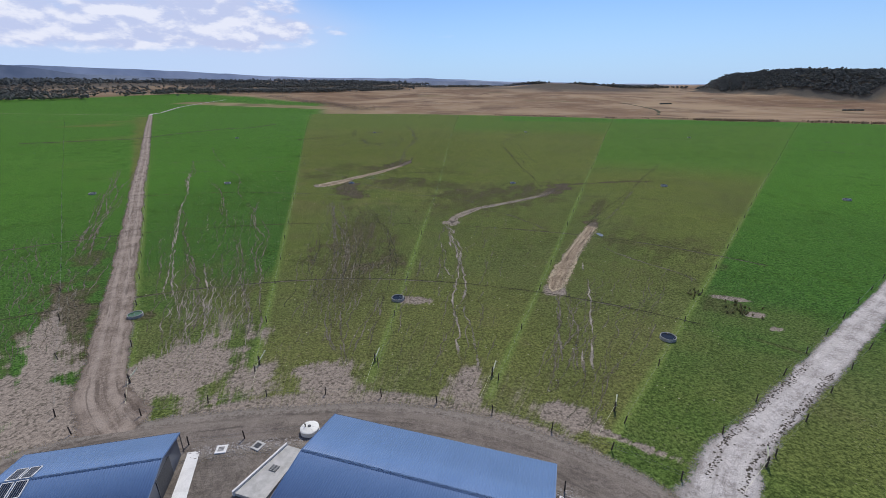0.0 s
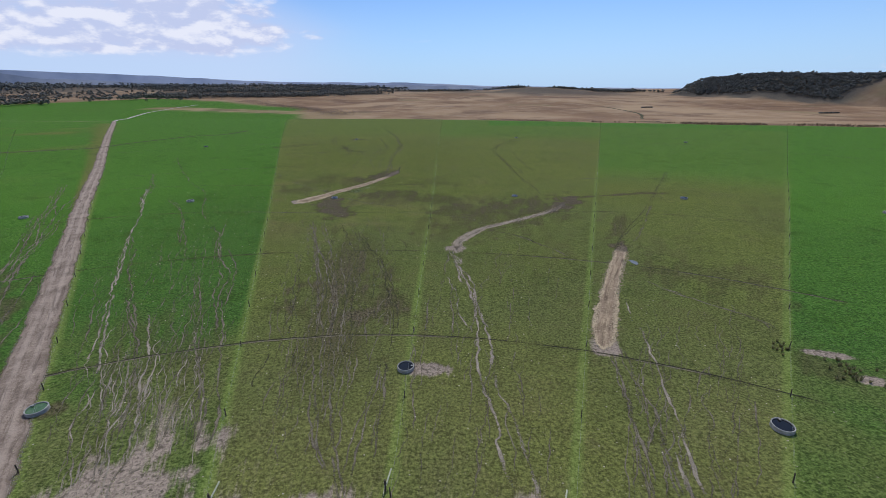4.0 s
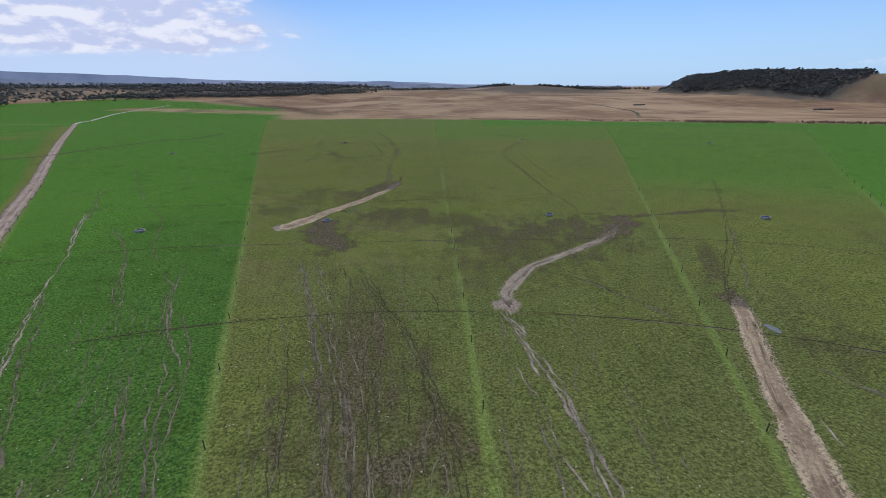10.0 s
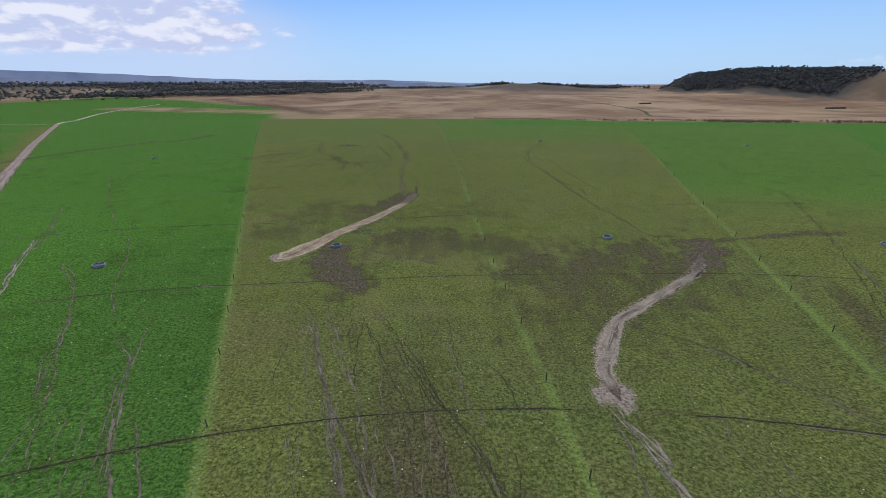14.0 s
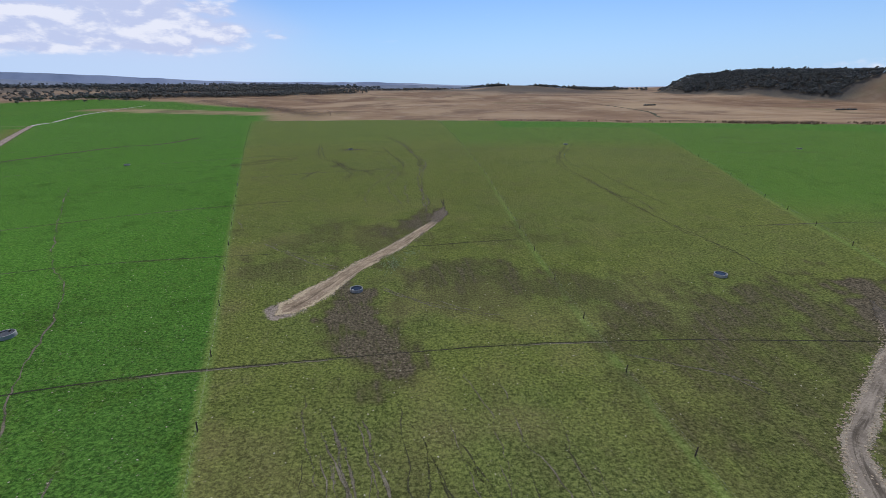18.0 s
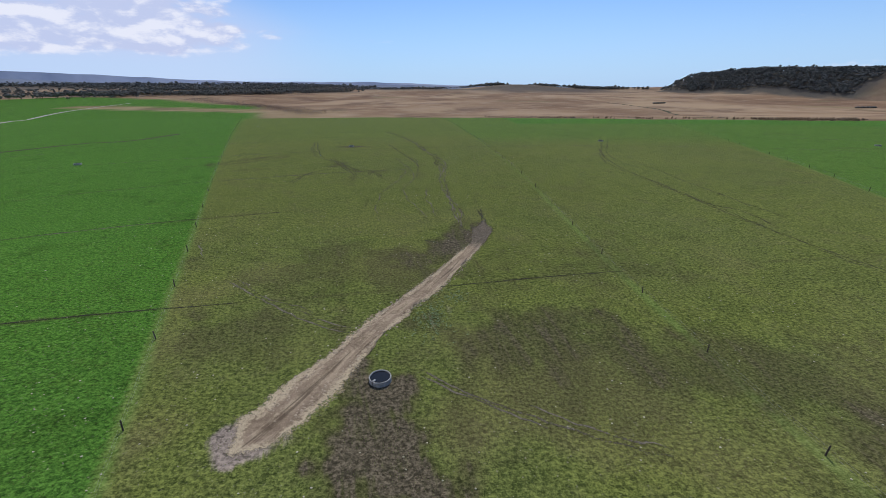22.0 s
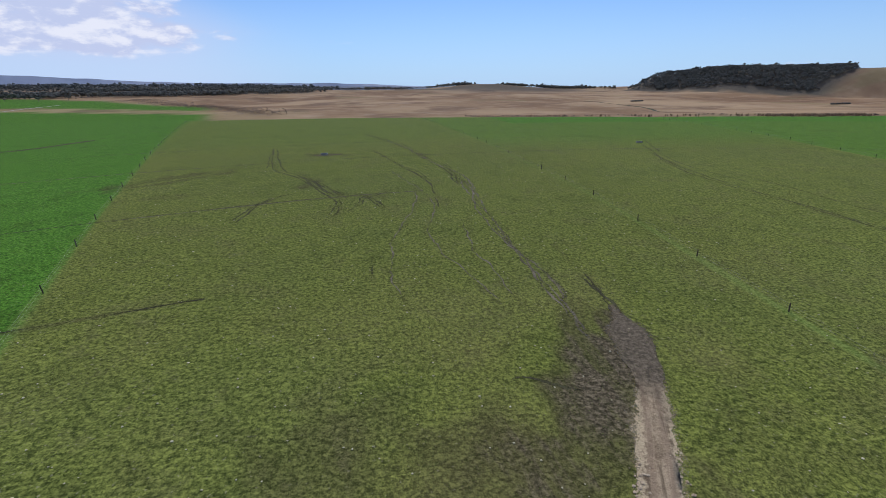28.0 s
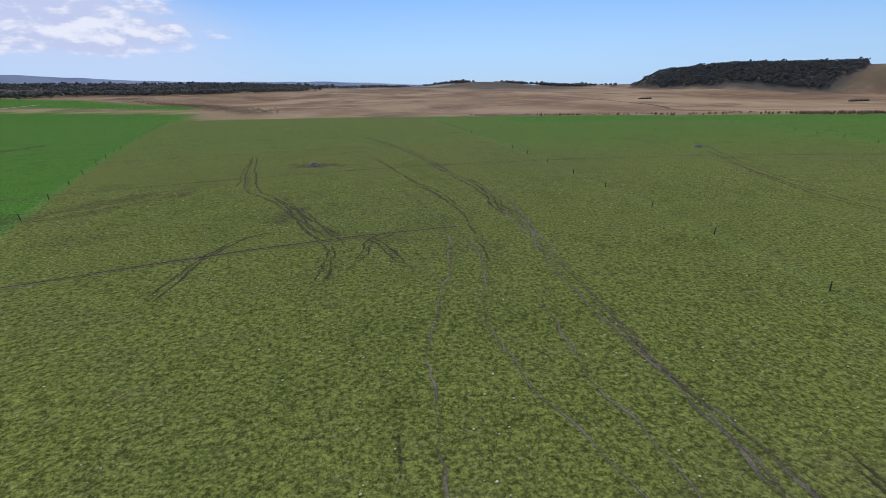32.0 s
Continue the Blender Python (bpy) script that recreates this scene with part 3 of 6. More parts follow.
    f = math_node(tree, "ADD", mud, math_node(tree, "MULTIPLY", math_node(tree, "SUBTRACT", math_node(tree, "ADD", math_node(tree, "MULTIPLY", mid, 0.25), math_node(tree, "ADD", math_node(tree, "MULTIPLY", hoofs, 0.35), math_node(tree, "MULTIPLY", clumps, 0.4))), 0.5), 1.25))
    colour = mix_node(tree, math_node(tree, "MULTIPLY", step_node(tree, f, 0.62, 1.25, 0.0, 0.9), step_node(tree, mud, 0.02, 0.2)), colour, soil)
    pale = mix_node(tree, step_node(tree, pock, 0.58, 0.66, 0.0, 0.6), varied((0.205, 0.166, 0.130), (0.415, 0.340, 0.268)), (0.060, 0.052, 0.036, 1))
    f = math_node(tree, "ADD", bare, math_node(tree, "MULTIPLY", math_node(tree, "SUBTRACT", math_node(tree, "ADD", math_node(tree, "MULTIPLY", clumps, 0.45), math_node(tree, "ADD", math_node(tree, "MULTIPLY", hoofs, 0.27), math_node(tree, "MULTIPLY", mid, 0.28))), 0.5), 1.3))
    colour = mix_node(tree, math_node(tree, "MULTIPLY", step_node(tree, f, 0.25, 0.80), step_node(tree, bare, 0.03, 0.25)), colour, pale)
    tree.links.new(colour, shader.inputs["Base Color"])
    lumps = noise_node(tree, place, 2.3, 1.5, 0.5)
    high = math_node(tree, "ADD", lumps, math_node(tree, "MULTIPLY", noise_node(tree, place, 6.5, 1.5, 0.5), 0.3))
    high = math_node(tree, "MULTIPLY", high, step_node(tree, bare, 0.2, 0.9, 1.0, 0.3))
    relief(tree, shader, high, 1.0, 0.27)
    return m


def earth(name, low, high, streak=None, edge=None, turf=0.0, fray=0.9, lined=0.0, grain=1.0):
    """Driven or trodden ground: hoof marks, dust and wheel lines, stony edges, and turf that shows through."""
    m, tree, shader, place = material(name, 0.95, 0.15)
    mid, small, fine = noise_node(tree, place, 0.28 * grain, 4.0, 0.6), noise_node(tree, place, 2.2 * grain, 5.0, 0.7), noise_node(tree, place, 9.0 * grain, 3.0, 0.7)
    f = math_node(tree, "ADD", math_node(tree, "MULTIPLY", mid, 0.35), math_node(tree, "ADD", math_node(tree, "MULTIPLY", small, 0.4), math_node(tree, "MULTIPLY", fine, 0.25)))
    colour = mix_node(tree, step_node(tree, f, 0.38, 0.62), (*low, 1), (*high, 1))
    side = math_node(tree, "ABSOLUTE", node(tree, "ShaderNodeAttribute", attribute_name="across").outputs["Fac"])
    if streak:
        lane = math_node(tree, "ABSOLUTE", math_node(tree, "SUBTRACT", side, 0.42))
        f = math_node(tree, "MULTIPLY", step_node(tree, lane, 0.28, 0.02), step_node(tree, mid, 0.3, 0.6, 0.25, 0.7))
        colour = mix_node(tree, f, colour, (*streak, 1))
    if lined:
        # wheel and hoof lines along the way: dark damp ruts and pale dust between them
        track = node(tree, "ShaderNodeAttribute", attribute_name="track").outputs["Vector"]
        lines = noise_node(tree, track, 1.5, 4.0, 0.6, 0.5)
        colour = mix_node(tree, step_node(tree, lines, 0.52, 0.66, 0.0, lined), colour, (*(c * 0.62 for c in low), 1))
        colour = mix_node(tree, step_node(tree, lines, 0.46, 0.34, 0.0, lined * 0.7), colour, (*(c * 1.12 for c in high), 1))
    if edge:
        f = math_node(tree, "ADD", side, math_node(tree, "MULTIPLY", math_node(tree, "SUBTRACT", small, 0.5), 1.2))
        colour = mix_node(tree, step_node(tree, f, 0.62, 0.95, 0.0, 0.8), colour, (*edge, 1))
    if turf:
        grass = mix_node(tree, step_node(tree, fine, 0.35, 0.65), (0.030, 0.045, 0.010, 1), (0.120, 0.155, 0.040, 1))
        f = math_node(tree, "ADD", math_node(tree, "MULTIPLY", small, 0.7), math_node(tree, "MULTIPLY", mid, 0.3))
        colour = mix_node(tree, step_node(tree, f, 0.68 - 0.36 * turf, 0.80 - 0.36 * turf), colour, grass)
    if lined:
        # the way ends in wet trodden mud
        damp = math_node(tree, "ADD", node(tree, "ShaderNodeAttribute", attribute_name="damp").outputs["Fac"], math_node(tree, "MULTIPLY", math_node(tree, "SUBTRACT", mid, 0.5), 0.9))
        colour = mix_node(tree, step_node(tree, damp, 0.12, 0.5, 0.0, 0.92), colour, mix_node(tree, step_node(tree, small, 0.35, 0.7), (0.045, 0.038, 0.026, 1), (0.165, 0.136, 0.098, 1)))
    tree.links.new(colour, shader.inputs["Base Color"])
    # the edge frays into the turf
    f = math_node(tree, "ADD", side, math_node(tree, "MULTIPLY", math_node(tree, "SUBTRACT", math_node(tree, "ADD", math_node(tree, "MULTIPLY", small, 0.6), math_node(tree, "MULTIPLY", fine, 0.4)), 0.5), fray))
    tree.links.new(step_node(tree, f, 1.25, 0.85), shader.inputs["Alpha"])
    relief(tree, shader, math_node(tree, "ADD", small, math_node(tree, "MULTIPLY", fine, 0.5)), 1.0, 0.16)
    return m


def ribbed_steel(name, colour):
    """Painted roofing sheet, faded and dusty in places."""
    m, tree, shader, place = material(name, 0.42, 0.5)
    wide, fine = noise_node(tree, place, 0.35, 4.0), noise_node(tree, place, 6.0, 3.0)
    low = tuple(c * 0.95 for c in colour)
    tone = mix_node(tree, step_node(tree, wide, 0.3, 0.7), (*low, 1), (*colour, 1))
    tone = mix_node(tree, step_node(tree, fine, 0.55, 0.8, 0.0, 0.05), tone, (0.45, 0.47, 0.5, 1))
    tree.links.new(tone, shader.inputs["Base Color"])
    tree.links.new(step_node(tree, wide, 0.3, 0.7, 0.28, 0.34), shader.inputs["Roughness"])
    return m


def foliage(name, low, high, through_leaf=0.35):
    """Leaves in mixed tones; some of the light comes through them."""
    m, tree, shader, place = material(name, 0.9, 0.05)
    island = node(tree, "ShaderNodeNewGeometry").outputs["Random Per Island"]
    a = noise_node(tree, place, 0.5, 3.0)
    f = math_node(tree, "ADD", math_node(tree, "MULTIPLY", island, 0.6), math_node(tree, "MULTIPLY", a, 0.4))
    colour = mix_node(tree, step_node(tree, f, 0.15, 0.85), (*low, 1), (*high, 1))
    tree.links.new(colour, shader.inputs["Base Color"])
    leaf = node(tree, "ShaderNodeBsdfTranslucent", {"Color": colour})
    both = node(tree, "ShaderNodeMixShader", {0: through_leaf, 1: shader.outputs[0], 2: leaf.outputs[0]})
    out = [n for n in tree.nodes if n.type == "OUTPUT_MATERIAL"][0]
    tree.links.new(both.outputs[0], out.inputs[0])
    return m


def water():
    m, tree, shader, place = material("trough_water", 0.08, 0.3)
    shader.inputs["Base Color"].default_value = (0.012, 0.012, 0.010, 1)
    relief(tree, shader, noise_node(tree, place, 5.0, 2.0), 0.15, 0.02)
    return m


M_PASTURE = pasture()
M_ROAD = earth("road_gravel", (0.118, 0.098, 0.080), (0.240, 0.200, 0.166), (0.225, 0.190, 0.155), (0.27, 0.235, 0.195), lined=0.55)
M_RACE = earth("earth_race", (0.140, 0.106, 0.082), (0.320, 0.258, 0.206), (0.36, 0.295, 0.24), lined=0.6)
M_LIME = earth("limestone_race", (0.25, 0.22, 0.195), (0.62, 0.57, 0.53), (0.50, 0.46, 0.42), fray=1.6, lined=0.3)
M_SAND = earth("sandy_path", (0.150, 0.108, 0.070), (0.385, 0.305, 0.205), (0.225, 0.165, 0.115), (0.52, 0.43, 0.285), fray=1.9, lined=0.75)
M_CLAY = earth("clay_path", (0.105, 0.085, 0.062), (0.30, 0.255, 0.20), (0.22, 0.185, 0.145), (0.34, 0.295, 0.22), fray=2.0, lined=0.8)
M_YARD = earth("yard_earth", (0.11, 0.092, 0.075), (0.235, 0.20, 0.168))
M_TRAIL = {
    "pale": earth("pale_trail", (0.18, 0.156, 0.118), (0.42, 0.37, 0.295), turf=0.30, fray=3.6, grain=1.9),
    "grey": earth("grey_trail", (0.085, 0.075, 0.050), (0.255, 0.225, 0.165), turf=0.36, fray=3.6, grain=1.9),
    # dark tone that stands for the shadow inside a wheel rut
    "rut": earth("rut_shadow_earth", (0.018, 0.019, 0.011), (0.060, 0.054, 0.036), turf=0.22, fray=3.2, grain=1.9),
    "dark": earth("dark_trail", (0.036, 0.038, 0.017), (0.105, 0.098, 0.055), turf=0.46, fray=3.6, grain=1.9),
}
M_BLUE = ribbed_steel("blue_roof_sheet", (0.118, 0.195, 0.345))
M_WALL = ribbed_steel("dark_wall_sheet", (0.055, 0.07, 0.10))
M_CONCRETE = plain("concrete", (0.34, 0.33, 0.30), (0.52, 0.50, 0.47), 1.4, 0.9, 0.2)
M_PALE = plain("pale_concrete", (0.62, 0.60, 0.57), (0.80, 0.78, 0.74), 0.8, 0.85, 0.25)
M_TROUGH = plain("trough_concrete", (0.20, 0.20, 0.19), (0.40, 0.39, 0.36), 2.0, 0.9, 0.2)
M_WATER = water()
M_PUDDLE = plain("muddy_water", (0.10, 0.105, 0.085), (0.17, 0.17, 0.14), 0.8, 0.22, 0.4, bump=0)
M_ALGAE = plain("green_trough_water", (0.035, 0.085, 0.030), (0.085, 0.150, 0.065), 2.0, 0.25, 0.4, bump=0)
M_POST = plain("weathered_post", (0.045, 0.036, 0.028), (0.12, 0.10, 0.08), 6.0, 0.9, 0.15)
M_POLE = plain("white_pole", (0.68, 0.66, 0.42), (0.82, 0.80, 0.56), 3.0, 0.5, 0.4, bump=0)
M_WIRE = plain("fence_wire", (0.28, 0.28, 0.26), (0.40, 0.40, 0.37), 2.0, 0.5, 0.5, metal=0.6, bump=0)
M_TANK = plain("cream_tank", (0.66, 0.64, 0.58), (0.80, 0.78, 0.72), 1.0, 0.5, 0.4, bump=0.05)
M_STONE = plain("stone", (0.16, 0.145, 0.13), (0.44, 0.40, 0.365), 3.0, 0.9, 0.2)
M_CLOD = plain("dark_clod", (0.045, 0.038, 0.028), (0.13, 0.11, 0.085), 3.0, 0.95, 0.1)
M_DUNG = plain("dry_dung", (0.30, 0.27, 0.17), (0.62, 0.58, 0.42), 0.9, 0.95, 0.1)
M_SANDCLOD = plain("sandy_clod", (0.26, 0.20, 0.135), (0.48, 0.40, 0.29), 3.0, 0.95, 0.1)
M_DARK = plain("dark_metal", (0.03, 0.032, 0.036), (0.07, 0.07, 0.075), 5.0, 0.55, 0.4, bump=0)
M_GLASS = plain("collector_glass", (0.010, 0.013, 0.022), (0.022, 0.026, 0.04), 3.0, 0.08, 0.6, bump=0)
M_GRASS = foliage("grass_tuft", (0.075, 0.100, 0.022), (0.225, 0.262, 0.080))
M_WEED = foliage("weed", (0.17, 0.24, 0.11), (0.34, 0.42, 0.24))
M_RUSH = foliage("rush", (0.11, 0.115, 0.050), (0.29, 0.27, 0.14))
M_REED = foliage("reed", (0.17, 0.12, 0.085), (0.34, 0.26, 0.18), 0.5)
M_LEAF = foliage("gum_leaves", (0.13, 0.135, 0.12), (0.25, 0.25, 0.22), 0.5)
# bluer than the other gum leaves: some distance haze is mixed into the colour
M_GUM = foliage("hazed_gum_leaves", (0.125, 0.138, 0.135), (0.24, 0.25, 0.235), 0.5)
M_HEATH = foliage("heath", (0.19, 0.145, 0.12), (0.34, 0.27, 0.22), 0.5)
M_BARK = plain("bark", (0.10, 0.085, 0.07), (0.24, 0.21, 0.18), 1.0, 0.9, 0.1)


# ---- building blocks ----
def mesh_object(name, verts, faces, mat, smooth_faces=False):
    me = bpy.data.meshes.new(name)
    me.from_pydata(verts, [], faces)
    me.materials.append(mat)
    if smooth_faces:
        me.shade_smooth()
    me.update()
    return new(name, me)


def part(name, bm, mat, parent=None, label=""):
    me = bpy.data.meshes.new(name)
    bm.normal_update()
    bm.to_mesh(me)
    bm.free()
    me.materials.append(mat)
    ob = new(name, me)
    ob.parent = parent
    return tagged(ob, label)


def empty(name, m):
    ob = new(name)
    ob.matrix_world = m
    ob.empty_display_size = 0.2
    return ob


def box(size, at=(0, 0, 0), turn=None, bevel=0.0, bm=None):
    """A box of that size, its base's middle at the place."""
    bm = bm or bmesh.new()
    m = Matrix.Translation(at) @ (turn or Matrix()) @ Matrix.Translation((0, 0, size[2] / 2)) @ Matrix.Diagonal((*size, 1))
    made = bmesh.ops.create_cube(bm, size=1, matrix=m)
    if bevel:
        edges = list({e for v in made["verts"] for e in v.link_edges})
        bmesh.ops.bevel(bm, geom=edges, offset=bevel, segments=1, affect="EDGES")
    return bm


def rod(a, b, r0, r1=None, sides=7, bm=None):
    """A tapered rod from a to b."""
    bm = bm or bmesh.new()
    a, b = Vector(a), Vector(b)
    m = Matrix.Translation((a + b) / 2) @ (b - a).to_track_quat("Z", "Y").to_matrix().to_4x4()
    bmesh.ops.create_cone(bm, cap_ends=True, segments=sides, radius1=r0, radius2=r0 if r1 is None else r1, depth=(b - a).length, matrix=m)
    return bm


def lathe(profile, sides=32):
    """A turned body: (radius, height) pairs swept round z, closed."""
    bm = bmesh.new()
    rings = [[bm.verts.new((r * math.cos(2 * math.pi * k / sides), r * math.sin(2 * math.pi * k / sides), z)) for k in range(sides)] for r, z in profile]
    for a, c in zip(rings, rings[1:]):
        for k in range(sides):
            bm.faces.new((a[k], a[(k + 1) % sides], c[(k + 1) % sides], c[k]))
    bm.faces.new(list(reversed(rings[0])))
    bm.faces.new(rings[-1])
    return bm

# ---- the ground, one sheet to the horizon ----
def spread(low, high, core_low, core_high, step, most, wide):
    """Coordinates with an even core and steps that grow away from it."""
    core = list(np.arange(core_low, core_high + step, step))
    for sign, start, end in ((1, core[-1], high), (-1, core[0], low)):
        at, d = start, step
        while sign * (end - at) > 0:
            d = min(d * 1.045, most if abs(at) < wide else 400)
            at += sign * d
            core.append(at)
    return np.array(sorted(core))


def wander(x, y, size, reach, seed):
    return (lattice(x, y, 1 / size, seed) - 0.5) * 2 * reach


def paint_lines(x, y, target, lines, soft=0.5):
    """Raises the mask along worn lines."""
    for k, (points, width, strength) in enumerate(lines):
        p = curve_points(points, 3.0)
        box_in = (x > p[:, 0].min() - 6) & (x < p[:, 0].max() + 6) & (y > p[:, 1].min() - 6) & (y < p[:, 1].max() + 6)
        xs, ys = x[box_in], y[box_in]
        if not len(xs):
            continue
        xw = xs + wander(xs, ys, 7, 0.7, k + 11) + wander(xs, ys, 2.2, 0.25, k + 41)
        near = np.full(xs.shape, 1e9)
        for a, c in zip(p, p[1:]):
            near = np.minimum(near, from_segment(xw, ys, a, c)[0])
        hold = strength * (0.72 + 0.5 * lattice(xs, ys, 1 / 5.0, k + 71))
        target[box_in] = np.maximum(target[box_in], hold * (1 - smooth((near - width * 0.55) / (width * soft + 0.45))))


ALL_TRAILS = TRAILS_WEST + TRAILS_WEST_B + TRAILS_WEST_C + TRAILS_RACE + TRAILS_SECOND + TRAILS_SECOND_B + TRAILS_MIDDLE + TRAILS_MIDDLE_B + TRAILS_FOURTH + TRAILS_FOURTH_B + TRAILS_NORTH + TRAILS_NORTH_B + TRAILS_NORTH_C + TRAILS_EAST + TRAILS_EAST_B


def make_ground():
    xs = spread(-4950, 4950, -135, 105, 0.55, 24, 2300)
    ys = spread(-1500, 4950, 30, 410, 0.6, 24, 2300)
    x, y = np.meshgrid(xs, ys)
    shape, x, y = x.shape, x.ravel(), y.ravel()
    z = ground_z(x, y)
    dx, dy = x - APEX[0], y - APEX[1]
    radius, bearing = np.hypot(dx, dy), np.degrees(np.arctan2(dx, dy))
    mud, bare = np.zeros(len(x)), np.zeros(len(x))
    lush, strip, brown, wood = np.zeros(len(x)), np.zeros(len(x)), np.zeros(len(x)), np.zeros(len(x))
    near = (np.abs(x) < 330) & (y > 20) & (y < 560)
    xn, yn, rn, bn = x[near], y[near], radius[near], bearing[near]
    m, p, st = (np.zeros(len(xn)) for _ in range(3))
    # the turf is thin along the cow trails and beside the pivot's wheel ruts
    paint_lines(xn, yn, m, [(points, 0.5 + 0.4 * spread_of, 0.30) for points, n, spread_of, w, tone in ALL_TRAILS if tone != "dark"])
    paint_lines(xn, yn, m, [(points, w * 1.0, 0.36) for points, n, spread_of, w, tone in ALL_TRAILS if tone == "dark"], 0.9)
    for k, (cx, cy, r, first, last) in enumerate(RUTS):
        turned = np.degrees(np.arctan2(xn - cx, yn - cy))
        off = np.abs(np.hypot(xn - cx, yn - cy) - r) + 9.0 * ((turned < first) | (turned > last))
        m = np.maximum(m, (0.15 + 0.5 * lattice(bn, rn, 0.35, k + 3)) * (1 - smooth((off - 0.25) / 0.8)))
    streak = lattice(bn, rn / 9, 0.9, 61) * 0.5 + lattice(bn * 2.7, rn / 7, 0.9, 62) * 0.5  # radial, as the herd walks
    for k, (px, py, w, d, turn, kind, strength) in enumerate(PATCHES):
        c, s = math.cos(radians(turn)), math.sin(radians(turn))
        u, v = ((xn - px) * c - (yn - py) * s) / w, ((xn - px) * s + (yn - py) * c) / d
        q = np.hypot(u, v) + wander(xn, yn, 5, 0.45, k + 5) + wander(xn, yn, 1.8, 0.3, k + 9) + 0.9 * (0.5 - streak)
        layer = strength * 1.2 * (1 - smooth((q - 0.2) / 1.15))
        if kind:
            p = np.maximum(p, layer)
        else:
            m = np.maximum(m, layer)
    # trodden along the road's outer verge, and broad old wear in the grazed strips
    p = np.maximum(p, (0.55 + 0.5 * patchy(xn, yn, 0.12, 77)) * (1 - smooth((np.abs(rn - 47.5) - 1.8) / 2.0)))
    worn = smooth((patchy(xn, yn, 1 / 34, 21) - 0.4) / 0.35) * ((bn > -19.3) & (bn < 35.5)) * smooth((330 - rn) / 150)
    m = np.maximum(m * (0.8 + 0.35 * streak), 0.28 * worn * (0.5 + streak))
    herd = np.exp(-(((bn + 9.5) / 5.0) ** 2)) * smooth((rn - 58) / 30) * smooth((170 - rn) / 50)
    m = np.maximum(m, herd * (0.46 + 0.6 * streak))
    old = smooth((bn + 34) / 3) * smooth((-20 - bn) / 2) * smooth((135 - rn) / 40)
    m = np.maximum(m, 0.5 * old * smooth((streak - 0.35) / 0.3))
    west = smooth((-43 - bn) / 3) * smooth((150 - rn) / 80)
    m = np.maximum(m, 0.5 * west * smooth((streak - 0.35) / 0.3))
    # the gate ends of the strips are trodden thin
    p = np.maximum(p, 0.34 * smooth((82 - rn) / 34) * (bn > -36) * (bn < 35) * (rn > 50) * (0.35 + 0.8 * patchy(xn, yn, 0.09, 57)))
    for bearing_of in FENCES.values():
        off = np.abs(rn * np.sin(np.radians(bn - bearing_of)) + 0.25)
        st = np.maximum(st, (1 - smooth((off - 0.4) / 0.5)) * (0.75 + 0.45 * lattice(xn, yn, 0.06, 91)) * (rn > 52) * (np.abs(bn - bearing_of) < 40))
    st = st * (0.4 + 0.6 * smooth((310 - rn) / 70))
    mud[near], bare[near], strip[near] = m, p, st
    edge_here = edge_of(bearing)
    far_strip = ~near & (radius < edge_here)
    for bearing_of in FENCES.values():
        off = np.abs(radius * np.sin(np.radians(bearing - bearing_of)))
        strip = np.maximum(strip, far_strip * 0.4 * (1 - smooth(off / 3)))
    # the fresh sward: two whole paddocks, and more of it further out
    blur = (0.35 + 0.05 * np.clip(np.abs(x + 15) - 120, 0, 400)) / np.maximum(radius, 30) * 57
    lush = np.maximum(smooth((bearing + 35.9) / blur + 0.5) * smooth((-19.3 - bearing) / blur + 0.5), smooth((bearing - 35.5) / blur + 0.5))
    lush = np.maximum(lush, 0.26 * smooth((radius - 190) / 170))  # the far ends are less closely grazed
    lush = lush * (0.86 + 0.2 * patchy(x, y, 1 / 60, 51)) * (1 - 0.6 * smooth((150 - radius) / 75) * (0.5 + patchy(x, y, 1 / 16, 55)))
    lush = np.maximum(lush, 0.74 * smooth((-37.0 - bearing) / 0.5) * smooth((patchy(x, y, 1 / 70, 13) + 0.15) / 0.6))
    lush = np.maximum(lush, 0.58 * (bearing > 18) * smooth((radius - 150) / 140))
    lush = np.maximum(lush, 0.50 * (bearing > -0.75) * smooth((radius - 290) / 150))
    lush = np.maximum(lush, 0.38 * (bearing > -19.3) * smooth((radius - 300) / 160))
    lush = np.maximum(lush, 0.85 * smooth((radius - 460) / 130) * (bearing > 5))
    spring = smooth((radius - 100) / 150 + 0.4 * (patchy(x, y, 1 / 45, 27) - 0.5)) * np.where(bearing > -19.3, 1.0, 0.9)
    # straw-coloured country outside the circle, green again in the north-west
    outside = smooth((radius - edge_here + 8 * (lattice(x, y, 1 / 30, 17) - 0.5)) / 6)
    green_west = smooth((-14.5 - 0.024 * (radius - 880) - bearing + 4 * (lattice(x, y, 1 / 90, 29) - 0.5)) / 1.5) * smooth((1560 - radius + 160 * lattice(x, y, 1 / 200, 19)) / 60)
    hump = 722 + 140 * smooth((bearing + 20) / 13)
    green_west = np.maximum(green_west * smooth((radius - hump) / 10), smooth((-9.5 - bearing) / 1.5) * smooth((radius - hump) / 10) * smooth((930 - radius) / 15))
    field = 1 - smooth((from_segment(x, y, (-640, 995), (-300, 885))[0] - 22) / 12)
    brown = np.maximum(outside * (1 - green_west), 0.8 * field)
    brown = np.maximum(brown, 0.11 * smooth((125 - radius) / 65) * (bearing > -19.3) * (bearing < 35.5) * (0.4 + patchy(x, y, 1 / 14, 59)))
    brown = np.maximum(brown, 0.17 * smooth((patchy(x, y, 1 / 18, 63) - 0.42) / 0.3) * smooth((radius - 130) / 40) * smooth((290 - radius) / 60) * (bearing > -19.3) * smooth((10 - bearing) / 12))
